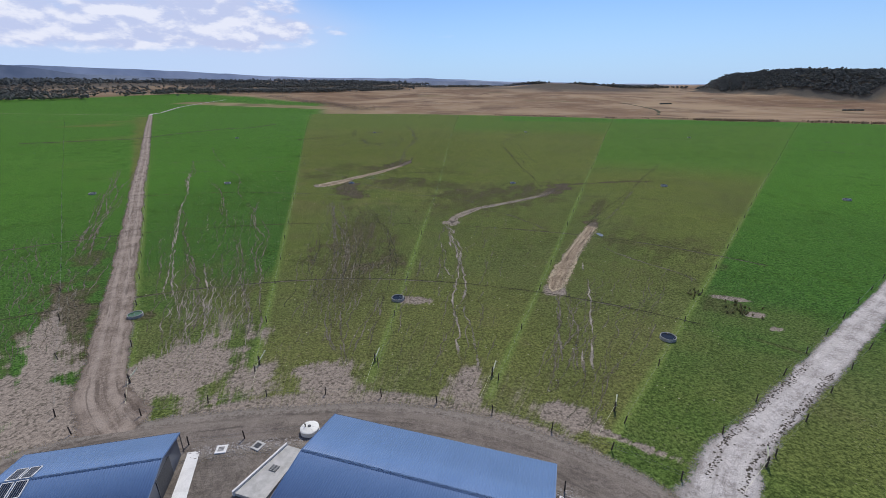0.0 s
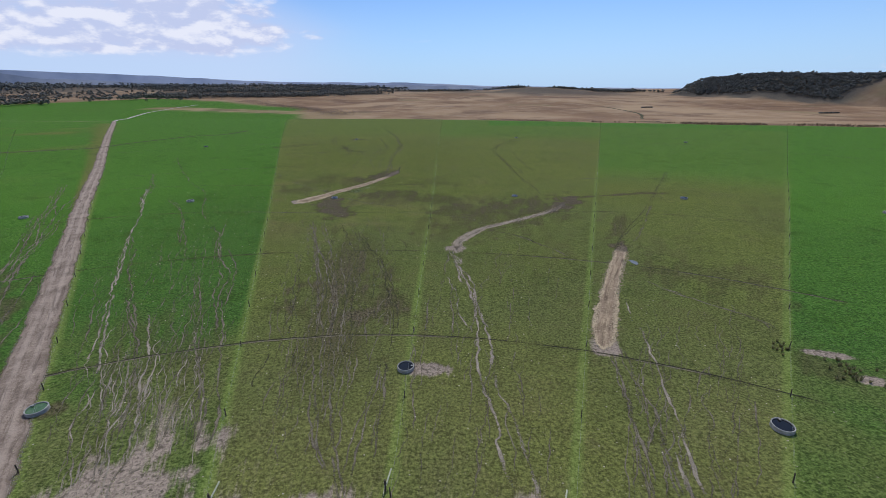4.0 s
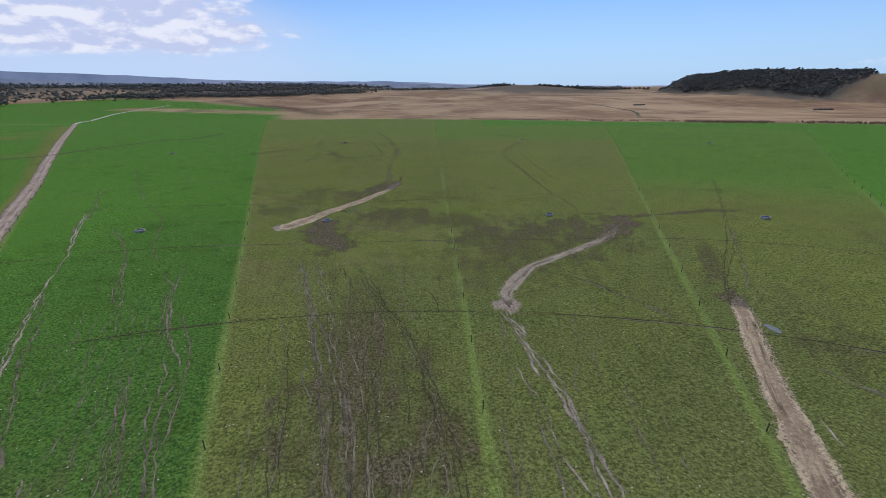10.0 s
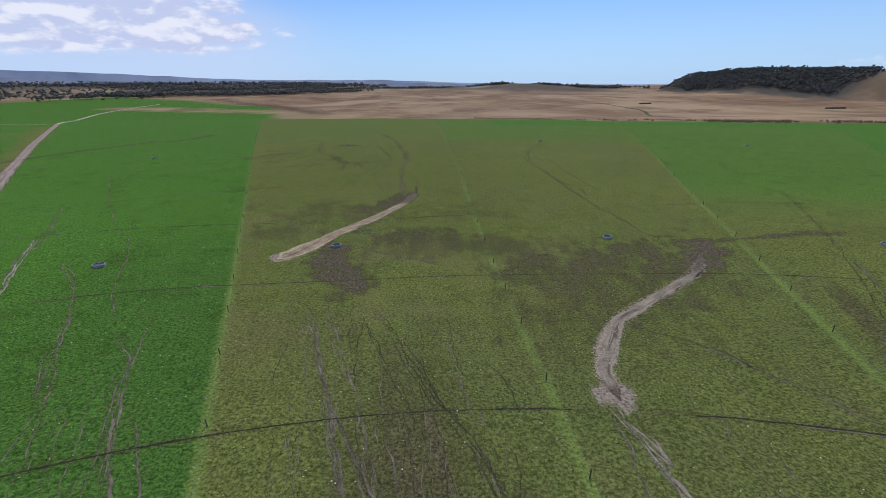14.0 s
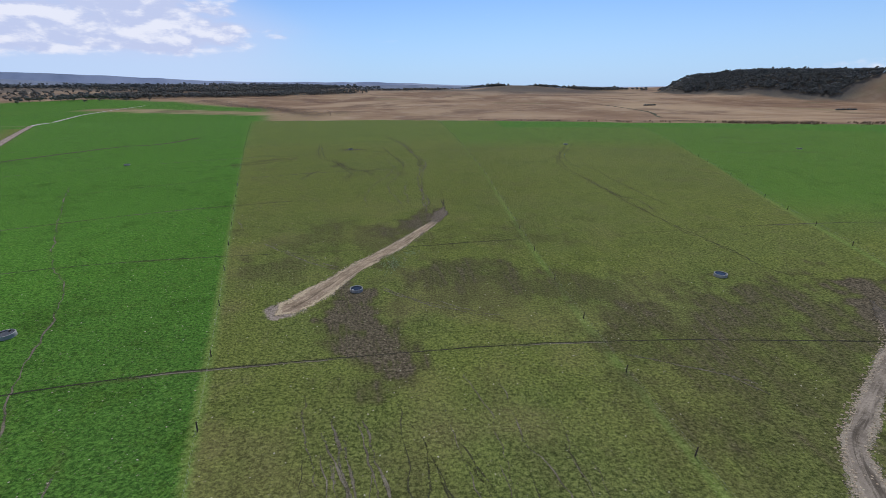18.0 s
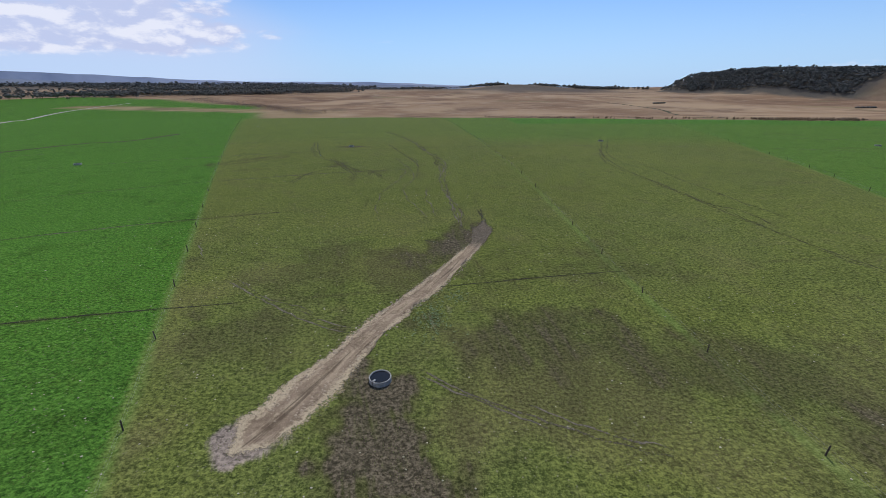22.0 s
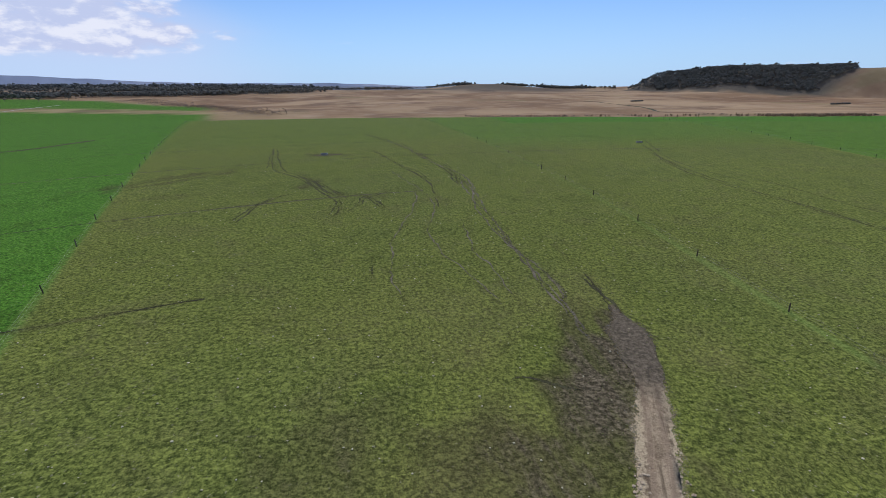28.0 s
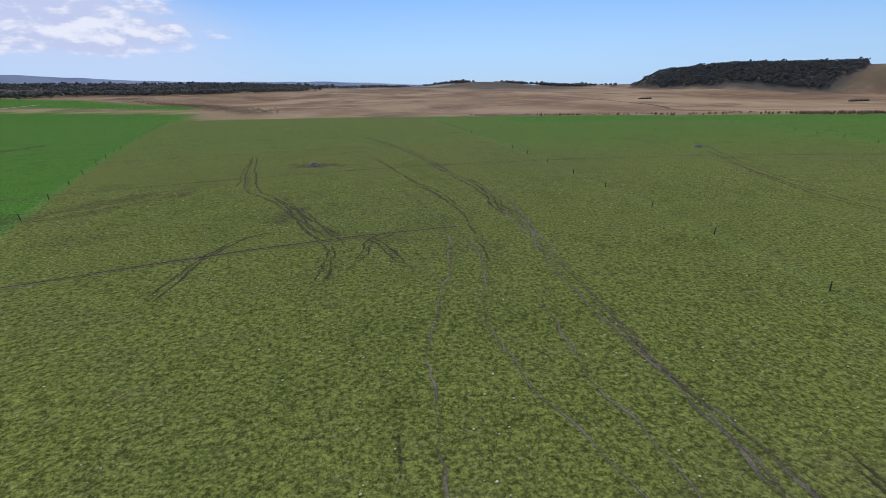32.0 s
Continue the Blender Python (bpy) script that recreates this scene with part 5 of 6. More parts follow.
# ---- sheds ----
def shed(name, corner, turn, length, half, wall, rise, label, ribs):
    """A gabled steel shed: corner is the far eave's west end, on plan; length along the eave, half the span of one slope."""
    base = min(gz(corner[0], corner[1]), gz(corner[0] + 8, corner[1] - 8)) - 0.1
    top = tagged(empty(name, pose(corner[0], corner[1], base, 0, 0, turn)), label, "shed")
    # local: x along the eave, -y towards the near side
    over = 0.35
    part("wall", box((length - 2 * over, 0.16, wall), (length / 2, -over, 0)), M_WALL, top)
    part("wall", box((length - 2 * over, 0.16, wall), (length / 2, -2 * half + over, 0)), M_WALL, top)
    for x in (over, length - over):
        bm = bmesh.new()
        for dx in (-0.08, 0.08):
            ring = [(x + dx, -over - 0.09, 0), (x + dx, -2 * half + over + 0.09, 0), (x + dx, -2 * half + over + 0.09, wall), (x + dx, -half, wall + rise * 0.94), (x + dx, -over - 0.09, wall)]
            bm.faces.new([bm.verts.new(v) for v in ring])
        bmesh.ops.bridge_loops(bm, edges=bm.edges[:])
        bmesh.ops.recalc_face_normals(bm, faces=bm.faces)
        part("gable_wall", bm, M_WALL, top)
    # ribbed roof sheets, one part for each slope
    for side in (0, 1):
        bm = bmesh.new()
        n = int(length / ribs) * 8
        y0, y1 = (0.0, -half) if side == 0 else (-2 * half, -half)
        rows = [(length * k / n, 0.018 + 0.018 * math.sin(2 * math.pi * k / 8)) for k in range(n + 1)]
        pairs = [(bm.verts.new((x, y0, wall + 0.04 + up)), bm.verts.new((x, y1, wall + rise + 0.04 + up)), bm.verts.new((x, y0, wall - 0.02)), bm.verts.new((x, y1, wall + rise - 0.02))) for x, up in rows]
        for a, c in zip(pairs, pairs[1:]):
            bm.faces.new((a[0], c[0], c[1], a[1]))
            bm.faces.new((a[2], a[3], c[3], c[2]))
            bm.faces.new((a[0], a[2], c[2], c[0]))
        bmesh.ops.recalc_face_normals(bm, faces=bm.faces)
        slope = part("roof_slope", bm, M_BLUE, top, "blue corrugated steel roof slope")
        for f in slope.data.polygons:
            f.use_smooth = f.index % 3 == 0
        gy = y0 + (0.07 if side == 0 else -0.07)
        part("gutter", box((length, 0.14, 0.11), (length / 2, gy, wall - 0.09), bevel=0.02), M_DARK, top, "dark steel eave gutter")
        for k in range(int(length / 1.9)):
            part("gutter_bracket", box((0.05, 0.17, 0.03), (0.9 + k * 1.9, gy, wall + 0.02)), M_DARK, top)
    # ridge cap and barge boards
    bm = bmesh.new()
    prof = [(-0.17, 0.0), (0, 0.025), (0.17, 0.0)]
    ends = [[bm.verts.new((x, -half + p, wall + rise + 0.085 + q - abs(p) * rise / half)) for p, q in prof] for x in (-0.03, length + 0.03)]
    for k in range(2):
        bm.faces.new((ends[0][k], ends[1][k], ends[1][k + 1], ends[0][k + 1]))
    bmesh.ops.solidify(bm, geom=bm.faces[:], thickness=0.008)
    part("ridge_cap", bm, M_BLUE, top, "folded blue ridge cap")
    angle = math.atan2(rise, half)
    run = math.hypot(rise, half)
    for x in (-0.02, length + 0.02):
        for s in (-1, 1):
            m = Matrix.Translation((x, -half + s * half / 2, wall + rise / 2 - 0.1)) @ Matrix.Rotation(-s * angle, 4, "X")
            part("barge_board", box((0.05, run, 0.2), turn=m), M_BLUE, top)
    return top


SHED_EAST = shed("dairy_shed", (-15.4, 41.2), -12.6, 25.3, 6.6, 3.7, 1.05, "long shed with a blue ribbed steel roof beside the road", 0.25)
SHED_WEST = shed("storage_shed", (-46.8, 33.7), 16.0, 15.0, 4.6, 3.0, 0.95, "smaller shed with a blue ribbed steel roof and dark walls", 0.25)
# the sheds' closed sides have plain doors towards the yard between them
part("door", box((0.06, 3.4, 2.6), (14.75, -4.6, 0.05)), M_DARK, SHED_WEST, "dark steel roller door")
part("downpipe", rod((14.9, 0.02, 0), (14.9, 0.02, 2.9), 0.05), M_DARK, SHED_WEST, "dark downpipe")


def collector(at, turn):
    """A flat roof panel in a pale frame: two dark panes with bars."""
    top = tagged(empty("roof_panel", at), "dark glazed roof panel in a pale metal frame", "roof panel", "panels on the shed roof")
    part("backing", box((1.0, 1.7, 0.05), (0, 0, 0.0), bevel=0.01), M_DARK, top)
    for x in (-0.48, 0.48):
        part("frame_bar", box((0.07, 1.76, 0.09), (x, 0, 0.0)), M_PALE, top)
    for y in (-0.85, 0.85):
        part("frame_bar", box((1.03, 0.07, 0.09), (0, y, 0.0)), M_PALE, top)
    part("pane", box((0.9, 1.62, 0.012), (0, 0, 0.052)), M_GLASS, top, "dark glass pane")
    for k in range(4):
        part("tube", box((0.025, 1.6, 0.02), (-0.3 + 0.2 * k, 0, 0.064)), M_WIRE, top)
    return top


for lx, ly, s in ((1.7, -3.65, 1), (2.9, -3.65, 1), (1.7, -5.6, -1), (2.9, -5.6, -1)):
    a = math.degrees(math.atan2(0.95, 4.6))
    z = 3.0 + (0.95 * (-ly) / 4.6 if s > 0 else 0.95 * (9.2 + ly) / 4.6) + 0.1
    collector(SHED_WEST.matrix_world @ pose(lx, ly, z, -a * s, 0, 0), 0)


# ---- the yard ----
def slab(name, corners, height, mat, label, kerb=True):
    """A low concrete pad with a kerb along one side."""
    z = gz(*corners[0]) - 0.1
    c = Vector((sum(p[0] for p in corners) / 4, sum(p[1] for p in corners) / 4, z))
    top = tagged(empty(name, Matrix.Translation(c)), label, "concrete pad")
    bm = bmesh.new()
    low = [bm.verts.new((p[0] - c.x, p[1] - c.y, 0)) for p in corners]
    up = [bm.verts.new((p[0] - c.x, p[1] - c.y, height + 0.1)) for p in corners]
    bm.faces.new(up)
    bm.faces.new(low[::-1])
    for k in range(4):
        bm.faces.new((low[k], low[(k + 1) % 4], up[(k + 1) % 4], up[k]))
    bmesh.ops.recalc_face_normals(bm, faces=bm.faces)
    part("pad", bm, mat, top)
    if kerb:
        a, d = Vector((*corners[0], 0)) - Vector((c.x, c.y, 0)), Vector((*corners[3], 0)) - Vector((c.x, c.y, 0))
        run = d - a
        turn = Matrix.Rotation(math.atan2(run.y, run.x), 4, "Z")
        mid = (a + d) / 2
        part("kerb", box((run.length + 0.2, 0.22, height + 0.38), (mid.x, mid.y, 0.0), turn, bevel=0.02), M_PALE, top, "white-washed concrete kerb")
    return top


slab("loading_pad", [(-20.9, 39.3), (-18.6, 38.7), (-20.3, 32.0), (-23.8, 32.8)], 0.45, M_CONCRETE, "grey concrete loading pad with a white kerb beside the shed")
slab("apron", [(-32.3, 38.6), (-30.9, 38.5), (-26.8, 27.5), (-28.5, 27.3)], 0.08, M_PALE, "pale concrete apron along the small shed", False)
slab("apron", [(9.8, 35.0), (12.2, 33.6), (8.0, 24.0), (6.2, 24.5)], 0.08, M_PALE, "pale concrete apron at the long shed's end", False)


def manhole(x, y, turn, mat, lid, label):
    top = tagged(empty("drain_cover", pose(x, y, gz(x, y), 0, 0, turn)), label, "drain cover")
    part("surround", box((1.25, 1.25, 0.22), (0, 0, -0.05), bevel=0.03), mat, top)
    part("lid", box((0.7, 0.7, 0.03), (0, 0, 0.17), bevel=0.01), lid, top, "dark grey steel lid")
    for s in (-0.2, 0.0, 0.2):
        part("bar", box((0.6, 0.05, 0.02), (0, s, 0.2)), M_DARK, top)
    return top


manhole(-28.4, 38.5, 12, M_PALE, M_CONCRETE, "white concrete drain surround with a grey lid")
manhole(-24.4, 39.3, -20, M_CONCRETE, M_DARK, "grey concrete sump with a dark steel lid")
grate = tagged(empty("drain_grate", pose(-20.9, 36.0, gz(-20.9, 36) + 0.45, 0, 0, -15)), "dark steel grate set in the concrete pad", "grate")
part("frame", box((0.9, 0.8, 0.03)), M_DARK, grate)
for k in range(5):
    part("bar", box((0.86, 0.05, 0.02), (0, -0.3 + 0.15 * k, 0.03)), M_WIRE, grate)


def water_tank(x, y):
    """A moulded tank with a low cone of a lid, ribs, hatch and pipe."""
    top = tagged(empty("water_tank", pose(x, y, gz(x, y))), "cream plastic round water tank with a ribbed conical lid", "water tank")
    part("body", lathe([(1.30, 0), (1.34, 0.05), (1.34, 0.4), (1.30, 0.44), (1.34, 0.5), (1.34, 0.85), (1.30, 0.89), (1.34, 0.95), (1.34, 1.2), (1.26, 1.28)], 40), M_TANK, top)
    part("lid", lathe([(1.28, 1.27), (1.16, 1.35), (0.35, 1.58), (0.3, 1.6)], 40), M_TANK, top)
    for k in range(8):
        a = k * math.pi / 4
        part("rib", rod((1.18 * math.cos(a), 1.18 * math.sin(a), 1.35), (0.4 * math.cos(a), 0.4 * math.sin(a), 1.58), 0.045, 0.03, 6), M_TANK, top)
    part("hatch", lathe([(0.24, 1.56), (0.25, 1.68), (0.2, 1.7)], 20), M_DARK, top, "dark hatch")
    part("pipe", rod((-1.2, 0.75, 0), (-1.2, 0.75, 1.35), 0.04), M_DARK, top)
    return top


water_tank(-19.1, 42.0).scale = (0.84, 0.84, 0.55)

# ---- fences, gates and posts ----

def post_meshes():
    rng = random.Random(5)
    out = []
    for k in range(4):
        bm = rod((0, 0, -0.25), (rng.uniform(-0.05, 0.05), rng.uniform(-0.05, 0.05), 1.25), 0.085, 0.07, 8)
        bmesh.ops.bevel(bm, geom=[e for e in bm.edges if all(v.co.z > 1 for v in e.verts)], offset=0.015, segments=1, affect="EDGES")
        me = bpy.data.meshes.new("post")
        bm.to_mesh(me)
        bm.free()
        me.materials.append(M_POST)
        out.append(me)
    return out


POSTS = post_meshes()


def fence(name, places, label, wires=(0.55, 0.95), tall=1.0):
    """Posts with their strained wires: one thing."""
    x0, y0 = places[0]
    top = tagged(empty(name, Matrix.Translation((x0, y0, gz(x0, y0)))), label, "fence", "paddock fences")
    rng = random.Random(int(abs(x0 * 7 + y0 * 3)))
    for x, y in places:
        ob = new("post", rng.choice(POSTS))
        ob.parent = top
        ob.matrix_basis = Matrix.Translation((x - x0, y - y0, gz(x, y) - gz(x0, y0))) @ pose(0, 0, 0, rng.uniform(-4, 4), rng.uniform(-4, 4), rng.uniform(0, 360)) @ Matrix.Diagonal((1, 1, tall * rng.uniform(0.9, 1.08), 1))
    for h in wires:
        bm = bmesh.new()
        for (xa, ya), (xb, yb) in zip(places, places[1:]):
            mid = ((xa + xb) / 2 - x0, (ya + yb) / 2 - y0, (gz(xa, ya) + gz(xb, yb)) / 2 - gz(x0, y0) + h - 0.05)
            rod((xa - x0, ya - y0, gz(xa, ya) - gz(x0, y0) + h), mid, 0.006, sides=3, bm=bm)
            rod(mid, (xb - x0, yb - y0, gz(xb, yb) - gz(x0, y0) + h), 0.006, sides=3, bm=bm)
        part("wire", bm, M_WIRE, top, "thin strained steel wire")
    return top


for key, bearing_of in FENCES.items():
    radii = [56.5 + 16.5 * k + (random.Random(k).uniform(-0.8, 0.8) if k else 0) for k in range(int((float(edge_of(bearing_of)) - 62) / 16.5))]
    fence("wire_fence", [polar(bearing_of, r) for r in radii], "straight wire fence on weathered posts dividing two paddocks")
fence("wire_fence", [polar(-43.2, 58 + 16.5 * k) for k in range(38)], "wire fence along the western edge of the earth race")
fence("wire_fence", [(31.1 + 7.65 * k, 44.9 + 6.4 * k) for k in range(17)], "wire fence along the limestone race")
fence("wire_fence", [(35.3 + 7.45 * k, 41.8 + 6.05 * k) for k in range(15)], "wire fence along the outer side of the limestone race")
fence("road_fence", [(-48, 39.6), (-41.8, 43.2), (-34.6, 46.1), (-27.4, 48.0), (-19.5, 49.0), (-11.7, 49.0), (-4.0, 48.3), (3.3, 46.8), (10.5, 44.2), (16.9, 41.5), (23.2, 37.9)], "wire fence on short posts along the gravel road")
fence("yard_fence", [(-32.6, 38.9), (-26.5, 40.3), (-19.6, 42.0)], "short wire fence between the road and the yard", tall=1.15)
fence("yard_fence", [(10.4, 35.6), (16, 30.5), (21, 24)], "short wire fence at the road's inner edge", tall=1.1)


def gate_pole(x, y, lean_x, lean_y):
    """A heavy gate post with a white pole raised beside it and a cord to the road fence."""
    top = tagged(empty("gate_post", Matrix.Translation((x, y, gz(x, y)))), "stout dark gate post with a raised white gate pole", "gate post", "gate posts at the paddock corners")
    part("post", rod((0, 0, -0.3), (0.02, 0, 1.5), 0.13, 0.11, 9), M_POST, top)
    part("pole", rod((0.1, 0, 0.75), (0.1 + lean_x, lean_y, 1.7), 0.085, 0.08, 8), M_POLE, top, "white gate pole standing raised")
    part("hinge", box((0.28, 0.16, 0.14), (0.05, 0, 0.95), bevel=0.02), M_DARK, top)
    return top


for x, y in ((-48.4, 49.6), (-31.9, 55.2), (-14.4, 57.2), (3.6, 54.8), (19.2, 48.2), (33.3, 40.2)):
    post = gate_pole(x, y, 0.45, 1.3)
    near_end = 1 - 6.5 / math.hypot(x - APEX[0], y - APEX[1])
    x2, y2 = APEX[0] + (x - APEX[0]) * near_end, APEX[1] + (y - APEX[1]) * near_end
    part("cord", rod((0, 0, 0.95), (x2 - x, y2 - y, gz(x2, y2) - gz(x, y) + 0.85), 0.012, sides=5), M_POLE, post, "pale elastic gate cord")


# ---- troughs ----
def trough():
    top = tagged(empty("water_trough", Matrix()), "round grey concrete water trough full of dark water", "water trough", "round troughs in the paddocks")
    part("wall", lathe([(1.30, -0.2), (1.30, 0.52), (1.27, 0.56), (1.19, 0.56), (1.16, 0.53), (1.16, 0.12)], 40), M_TROUGH, top)
    part("water", lathe([(1.162, 0.40), (1.162, 0.43)], 40), M_WATER, top, "dark still water")
    part("float_cover", box((0.42, 0.26, 0.12), (0.98, 0, 0.5), bevel=0.03), M_TROUGH, top)
    part("pipe", rod((1.34, 0.1, 0.0), (1.30, 0.1, 0.62), 0.03), M_DARK, top)
    return top


TROUGHS = [(-14.5, 79.3), (33.8, 67.2), (-62.5, 68.8), (-57.3, 201.4), (18.9, 202.2), (78.8, 182.5), (-106.9, 181.5), (135.0, 162.8), (-147.0, 156.0), (45.0, 389.0), (-185.0, 337.0), (-85.0, 380.5), (166.6, 356.3)]
first = trough()
for k, (x, y) in enumerate(TROUGHS):
    m = pose(x, y, gz(x, y) + 0.02, 0, 0, (k * 77) % 360)
    if k == 0:
        first.matrix_world = m
    else:
        other = copy_thing(first, m)
        if k == 2:
            green = [ob for ob in other.children if ob.name.startswith("water")][0]
            green.data = green.data.copy()
            green.data.materials[0] = M_ALGAE
            tagged(green, "still water green with algae")


def puddle(x, y, wide, deep, seed):
    """Shallow standing water with an uneven shore, lying in trodden ground."""
    turns = np.arange(40) * 2 * np.pi / 40
    reach = 0.7 + 0.6 * lattice(np.cos(turns) * 2 + 5, np.sin(turns) * 2 + 5, 0.8, seed)
    z = gz(x, y) + 0.05
    verts = [(x, y, z)] + [(x + wide * r * math.cos(a), y + deep * r * math.sin(a), z) for a, r in zip(turns, reach)]
    verts += [(vx, vy, vz - 0.25) for vx, vy, vz in verts[1:]]
    faces = [(0, 1 + k, 1 + (k + 1) % 40) for k in range(40)] + [(1 + k, 41 + k, 41 + (k + 1) % 40, 1 + (k + 1) % 40) for k in range(40)]
    return tagged(mesh_object("puddle", verts, faces, M_PUDDLE), "shallow grey puddle in trodden mud", "water", kind="structure")


puddle(37.5, 123.5, 0.8, 1.5, 3)


# ---- loose stones, rushes and the sward ----
def stones(name, places, size, mat, label, seed):
    rng = np.random.default_rng(seed)
    bm = bmesh.new()
    bmesh.ops.create_icosphere(bm, subdivisions=1, radius=1)
    ball = np.array([v.co[:] for v in bm.verts])
    tris = np.array([[v.index for v in f.verts] for f in bm.faces])
    bm.free()
    verts, faces = [], []
    heights = ground_z(np.array([q[0] for q in places]), np.array([q[1] for q in places]))
    for k, ((x, y), z) in enumerate(zip(places, heights)):
        r = size * rng.uniform(0.4, 1.3)
        verts.append(ball * rng.uniform(0.75, 1.2, (len(ball), 1)) * r * np.array([1.2, 1.0, 0.6]) + np.array([x, y, z + 0.05]))
        faces.append(tris + k * len(ball))
    return tagged(mesh_object(name, np.concatenate(verts).tolist(), np.concatenate(faces).tolist(), mat), label, "stones", kind="stuff")


rng = np.random.default_rng(8)
p = curve_points([(-31.5, 38.8), (-26, 40.0), (-20, 41.3), (-16.5, 41.9)], 0.2)
stones("rubble", [(q[0] + rng.normal(0, 0.3), q[1] + rng.normal(-0.2, 0.75)) for q in np.repeat(p, 16, 0)], 0.10, M_STONE, "bank of grey rubble between the road and the yard", 3)
p = curve_points([(10.5, 35.4), (15, 31.2), (20, 25)], 0.25)
stones("rubble", [(q[0] + rng.normal(-0.3, 0.6), q[1] + rng.normal(-0.3, 0.6)) for q in np.repeat(p, 14, 0)], 0.10, M_STONE, "bank of grey rubble beside the road", 4)
p = curve_points(RACE_EAST[1:5], 0.4)
d = np.gradient(p, axis=0)
d /= np.linalg.norm(d, axis=1)[:, None]
edge = []
for q, n in zip(np.repeat(p, 7, 0), np.repeat(d, 7, 0)):
    s = rng.choice((-1, 1)) * (1.85 - abs(rng.normal(0, 0.45)))
    edge.append((q[0] + n[1] * s + rng.normal(0, 0.15), q[1] - n[0] * s + rng.normal(0, 0.15)))
stones("edge_clods", edge, 0.12, M_CLOD, "dark clods along the edges of the limestone race", 5)


for line, gap, mat, label in ((PATH_H, 1.6, M_SANDCLOD, "pale sandy clods thrown up along the cattle path"), (PATH_D, 1.5, M_SANDCLOD, "pale clods along the short sandy path"), (PATH_C, 1.25, M_SANDCLOD, "clay clods along the curving path")):
    p = curve_points(line[1:-3] if line is PATH_H else line[1:-1], 0.35)
    d = np.gradient(p, axis=0)
    d /= np.linalg.norm(d, axis=1)[:, None]
    beside = [(q[0] + n[1] * s * (gap + rng.normal(0, 0.5)), q[1] - n[0] * s * (gap + rng.normal(0, 0.5))) for q, n in zip(p, d) for s in (-1, -1, -1, 1, 1)]
    stones("clods", beside, 0.12, mat, label, 11)


def tufts(name, places, tall, mat, label, blades, seed, wide=0.5):
    """Tufts of a few bent blades each."""
    rng = np.random.default_rng(seed)
    p = np.array(places)
    n = len(p)
    z = ground_z(p[:, 0], p[:, 1])
    verts = np.empty((n, blades, 3, 3))
    for k in range(blades):
        a = rng.uniform(0, 2 * np.pi, n)
        h = tall * rng.uniform(0.5, 1.2, n)
        r, w = h * wide * rng.uniform(0.4, 1.2, n), h * rng.uniform(0.18, 0.34, n)
        ca, sa = np.cos(a), np.sin(a)
        for j, (out, side, up) in enumerate(((0.05, -1, -0.02), (0.05, 1, -0.02), (1, 0, 1))):
            verts[:, k, j, 0] = p[:, 0] + ca * out * r - sa * side * w
            verts[:, k, j, 1] = p[:, 1] + sa * out * r + ca * side * w
            verts[:, k, j, 2] = z + up * (h if up > 0 else 1)
    flat = verts.reshape(-1, 3)
    return tagged(mesh_object(name, flat.tolist(), np.arange(len(flat)).reshape(-1, 3).tolist(), mat), label, "grass", kind="stuff")


def near_path(x, y, u):
    mid = np.interp(y, (30, 80, 130, 230, 420), (-10, -20, -40, -55, -58))
    reach = np.interp(y, (30, 100, 200, 260, 420), (60, 75, 75, 70, 75))
    fade = smooth((reach - np.abs(x - mid)) / 30) * smooth((420 - y) / 110)
    return (np.hypot(x - APEX[0], y) > 53) & (u < fade * (0.35 + 0.65 * lattice(x, y, 0.25, 4)))


tufts("grass", scatter(150000, near_path, (-150, 80, 50, 420), 6), 0.11, M_GRASS, "short uneven pasture grass", 3, 6, 0.9)
stones("dung", scatter(2600, near_path, (-150, 80, 50, 420), 16), 0.085, M_DUNG, "dry dung pats, stones and bleached tufts dotted over the pasture", 12)
weeds = [(-51 + a, 216 + c) for a, c in rng.normal(0, 1.0, (160, 2)) * np.array([1.6, 3.2])] + [(-47 + a, 222 + c) for a, c in rng.normal(0, 1.2, (50, 2))]
tufts("weeds", weeds, 0.16, M_WEED, "pale green weeds growing beside the sandy path", 10, 8, 2.2)
rushes = [(52.5 + a, 79 + c) for a, c in rng.normal(0, 1.5, (26, 2))] + [(47 + a, 86 + c) for a, c in rng.normal(0, 1.2, (12, 2))]
tufts("rushes", rushes, 0.5, M_RUSH, "clump of brown rushes in the damp corner of the paddock", 20, 7, 0.7)
shrubs = []
for b_of in [q for q in np.linspace(2, 50, 420) if lattice(q, 0, 1.1, 5) > 0.52]:
    r = float(edge_of(b_of)) + 18 + 14 * math.sin(b_of * 0.9) + rng.normal(0, 5)
    shrubs.append(polar(b_of + rng.normal(0, 0.1), r))
woods("scrub", shrubs, 2.0, M_HEATH, "line of dark scrub and rushes beyond the pasture", 2, 9)


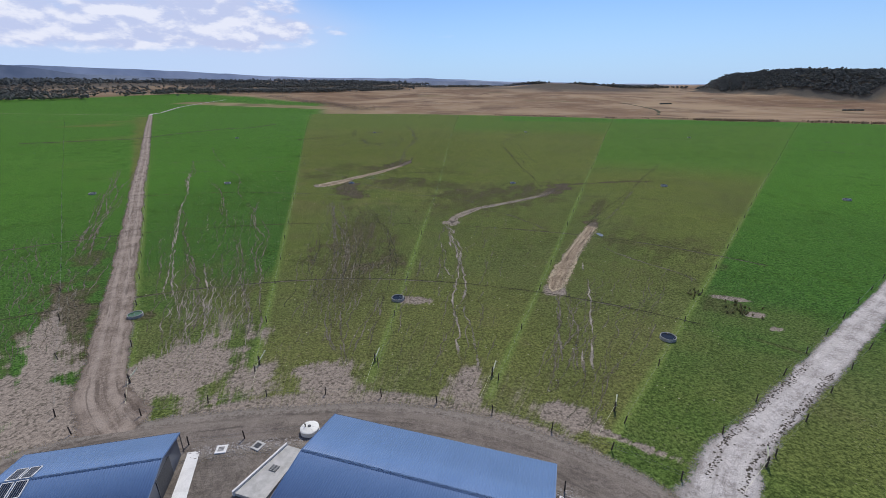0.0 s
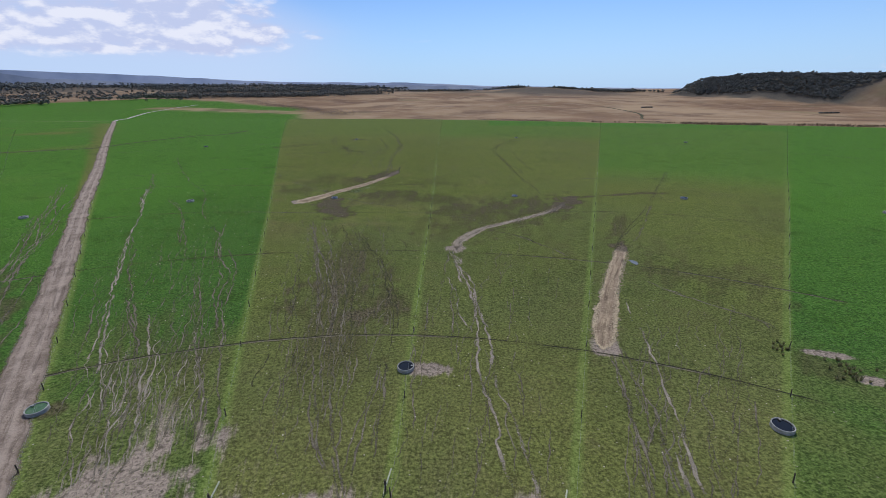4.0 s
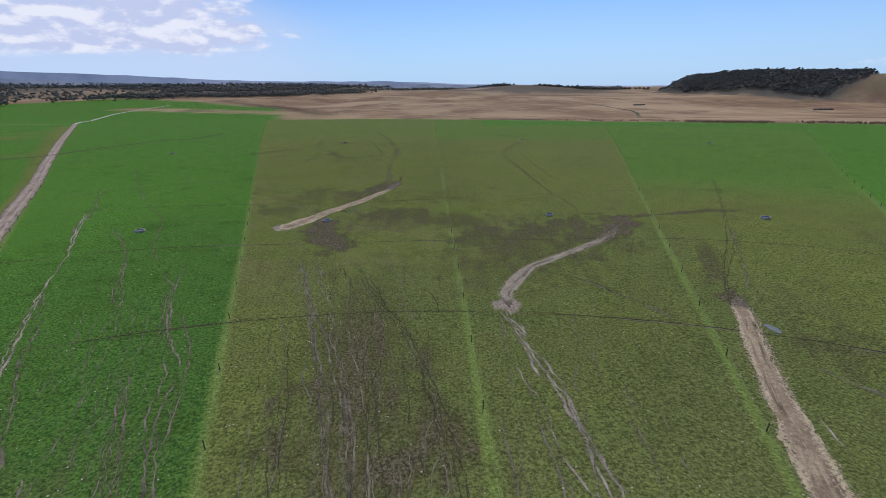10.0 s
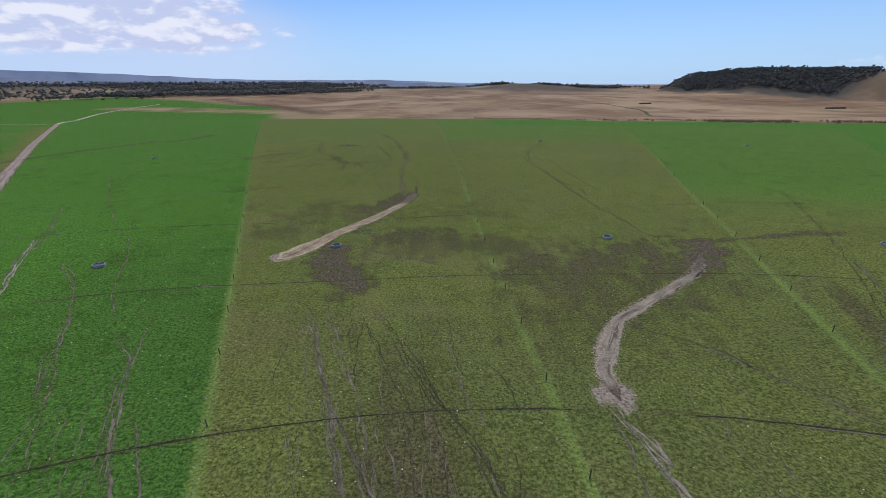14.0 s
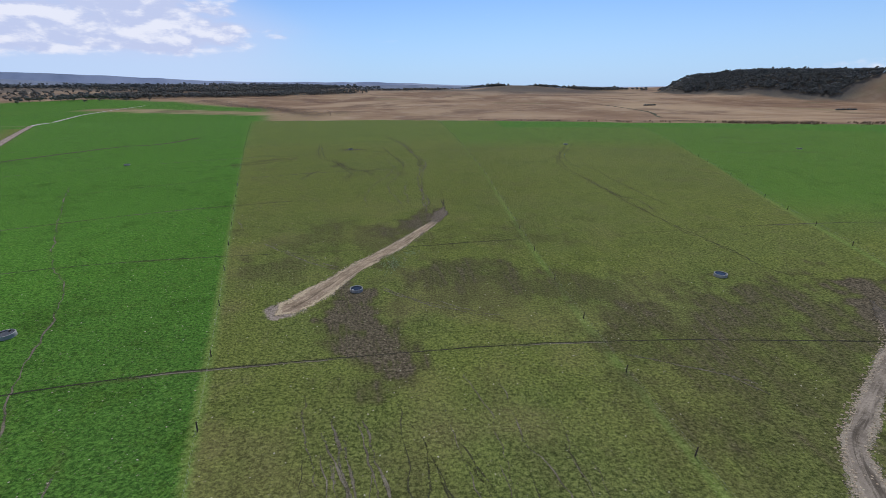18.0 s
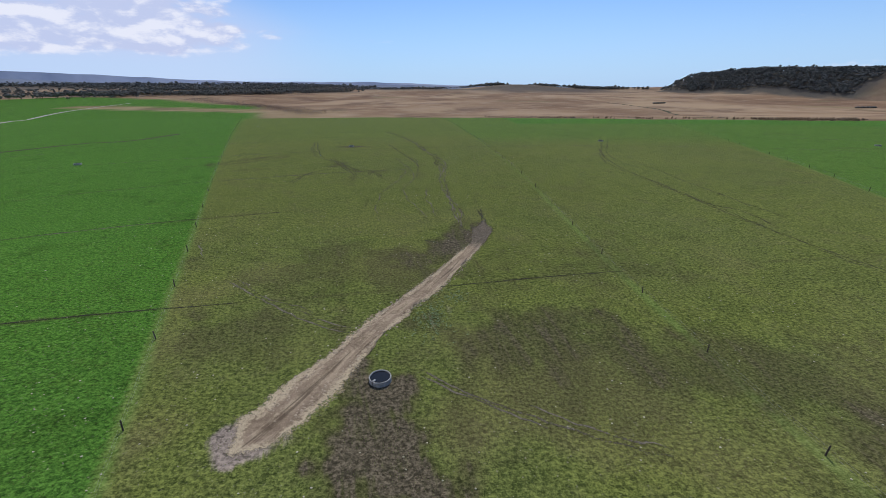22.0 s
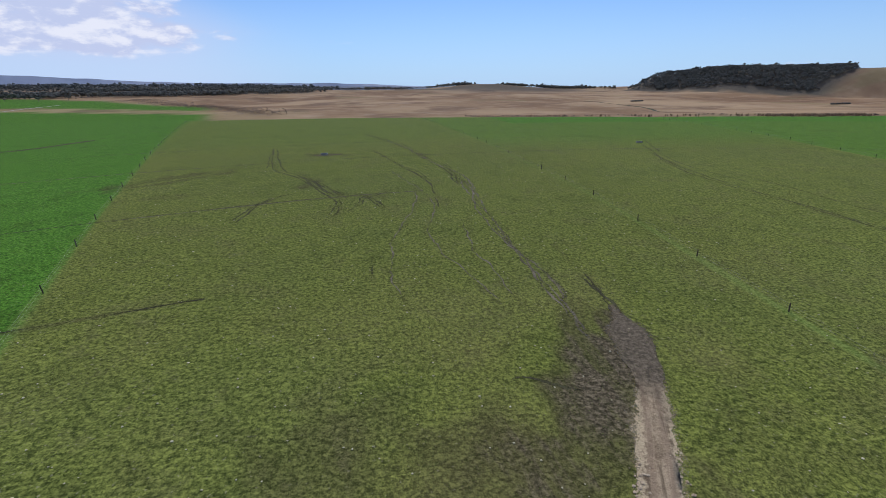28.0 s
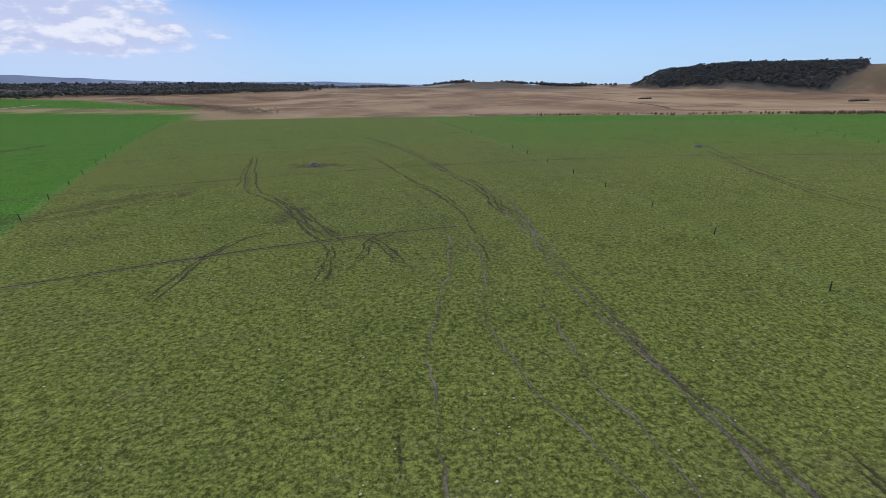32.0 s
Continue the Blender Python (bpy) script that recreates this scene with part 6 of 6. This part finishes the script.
# ---- trees, hedges and reeds towards the skyline ----
def tree(x, y, tall, seed, label):
    """A tapered trunk with limbs, under an uneven crown of many small clumps."""
    r = random.Random(seed)
    top = tagged(empty("gum_tree", Matrix.Translation((x, y, gz(x, y)))), label, "tree", "trees beyond the pasture")
    bm = rod((0, 0, -0.3), (r.uniform(-0.3, 0.3), 0, tall * 0.55), tall * 0.035, tall * 0.02, 7)
    tips = []
    for k in range(5):
        a = r.uniform(0, 6.28)
        tip = (math.cos(a) * tall * 0.28, math.sin(a) * tall * 0.28, tall * r.uniform(0.55, 0.85))
        rod((0, 0, tall * r.uniform(0.3, 0.5)), tip, tall * 0.016, tall * 0.007, 5, bm)
        tips.append(tip)
    part("trunk", bm, M_BARK, top, "grey-brown trunk with limbs")
    bm = bmesh.new()
    for k in range(34):
        tip = r.choice(tips)
        at = Vector(tip) + Vector((r.gauss(0, 0.13), r.gauss(0, 0.13), r.gauss(0.02, 0.09))) * tall
        made = bmesh.ops.create_icosphere(bm, subdivisions=1, radius=tall * r.uniform(0.05, 0.11), matrix=Matrix.Translation(at))
        for v in made["verts"]:
            v.co += Vector((r.uniform(-1, 1), r.uniform(-1, 1), r.uniform(-1, 1))) * tall * 0.022
    part("crown", bm, M_LEAF, top, "ragged grey-green crown")
    return top


for k, (x, y, tall) in enumerate(((-950, 1223, 9), (-924, 1222, 8), (-879, 1222, 12), (-868, 1246, 13), (-806, 1194, 8), (-791, 1221, 8), (-778, 1240, 9), (-730, 1220, 11), (-700, 1260, 12), (-655, 1290, 11), (-604, 1330, 13), (-560, 1305, 9))):
    tree(x, y, tall, k, "ragged grey-green gum tree standing alone beyond the green pasture")


def hedge(a, c, tall, seed):
    """A dense clipped row: stems and a lumpy body of foliage."""
    r = random.Random(seed)
    x0, y0 = a
    top = tagged(empty("windbreak", Matrix.Translation((x0, y0, gz(x0, y0)))), "dark low windbreak hedge across the straw-coloured plain", "hedge", "windbreaks on the plain")
    bm, n = bmesh.new(), 26
    for k in range(n):
        t = (k + 0.5) / n
        x, y = (c[0] - x0) * t, (c[1] - y0) * t
        made = bmesh.ops.create_icosphere(bm, subdivisions=1, radius=tall * r.uniform(0.5, 0.75), matrix=Matrix.Translation((x + r.uniform(-0.6, 0.6), y + r.uniform(-0.6, 0.6), gz(x0 + x, y0 + y) - gz(x0, y0) + tall * 0.45)))
        for v in made["verts"]:
            v.co += Vector((r.uniform(-1, 1), r.uniform(-1, 1), r.uniform(-1, 1))) * tall * 0.15
    part("foliage", bm, M_LEAF, top, "dark lumpy foliage")
    bm = bmesh.new()
    for k in range(8):
        t = (k + 0.5) / 8
        x, y = (c[0] - x0) * t, (c[1] - y0) * t
        z = gz(x0 + x, y0 + y) - gz(x0, y0)
        rod((x, y, z - 0.2), (x, y, z + tall * 0.5), 0.14, 0.08, 5, bm)
    part("stems", bm, M_BARK, top)
    return top


hedge((643, 839), (680, 840), 2.6, 1)
hedge((905, 1175), (956, 1174), 3.0, 2)
hedge((388, 982), (412, 982), 2.4, 3)
ribbon("drain", [(322, 1032), (330, 960), (330, 846), (300, 760), (286, 722)], 5.0, M_TRAIL["dark"], "dark scrubby drain across the straw-coloured plain", 0.05, 0.6, 21, step=3.0)
ribbon("drain", [(-330, 300), (-290, 316), (-262, 331), (-256, 358), (-245, 383), (-233, 410), (-216, 424), (-213, 470)], 3.4, M_TRAIL["dark"], "dark reedy drain across the western paddock", 0.05, 0.7, 22, step=1.5)
reeds = []
for b_of in np.concatenate([np.linspace(26.5, 33.5, 300), np.linspace(36, 44, 170), [q for q in np.linspace(4, 26, 260) if lattice(q, 0, 1.3, 9) > 0.55]]):
    reeds.append(polar(b_of + rng.normal(0, 0.3), float(edge_of(b_of)) + 16 + rng.normal(0, 9)))
tufts("reeds", reeds, 2.0, M_REED, "tall pale brown reeds along the pasture's far edge", 9, 23, 0.25)
scrub_line = curve_points([(-560, 1215), (-450, 1110), (-371, 1052), (-290, 950), (-211, 850)], 4.0)
low_scrub = [(q[0] + rng.normal(0, 16), q[1] + rng.normal(0, 24)) for q in np.repeat(scrub_line, 14, 0)]
woods("scrub", low_scrub, 1.7, M_HEATH, "dense low grey scrub between the green fields and the plain", 3, 25)
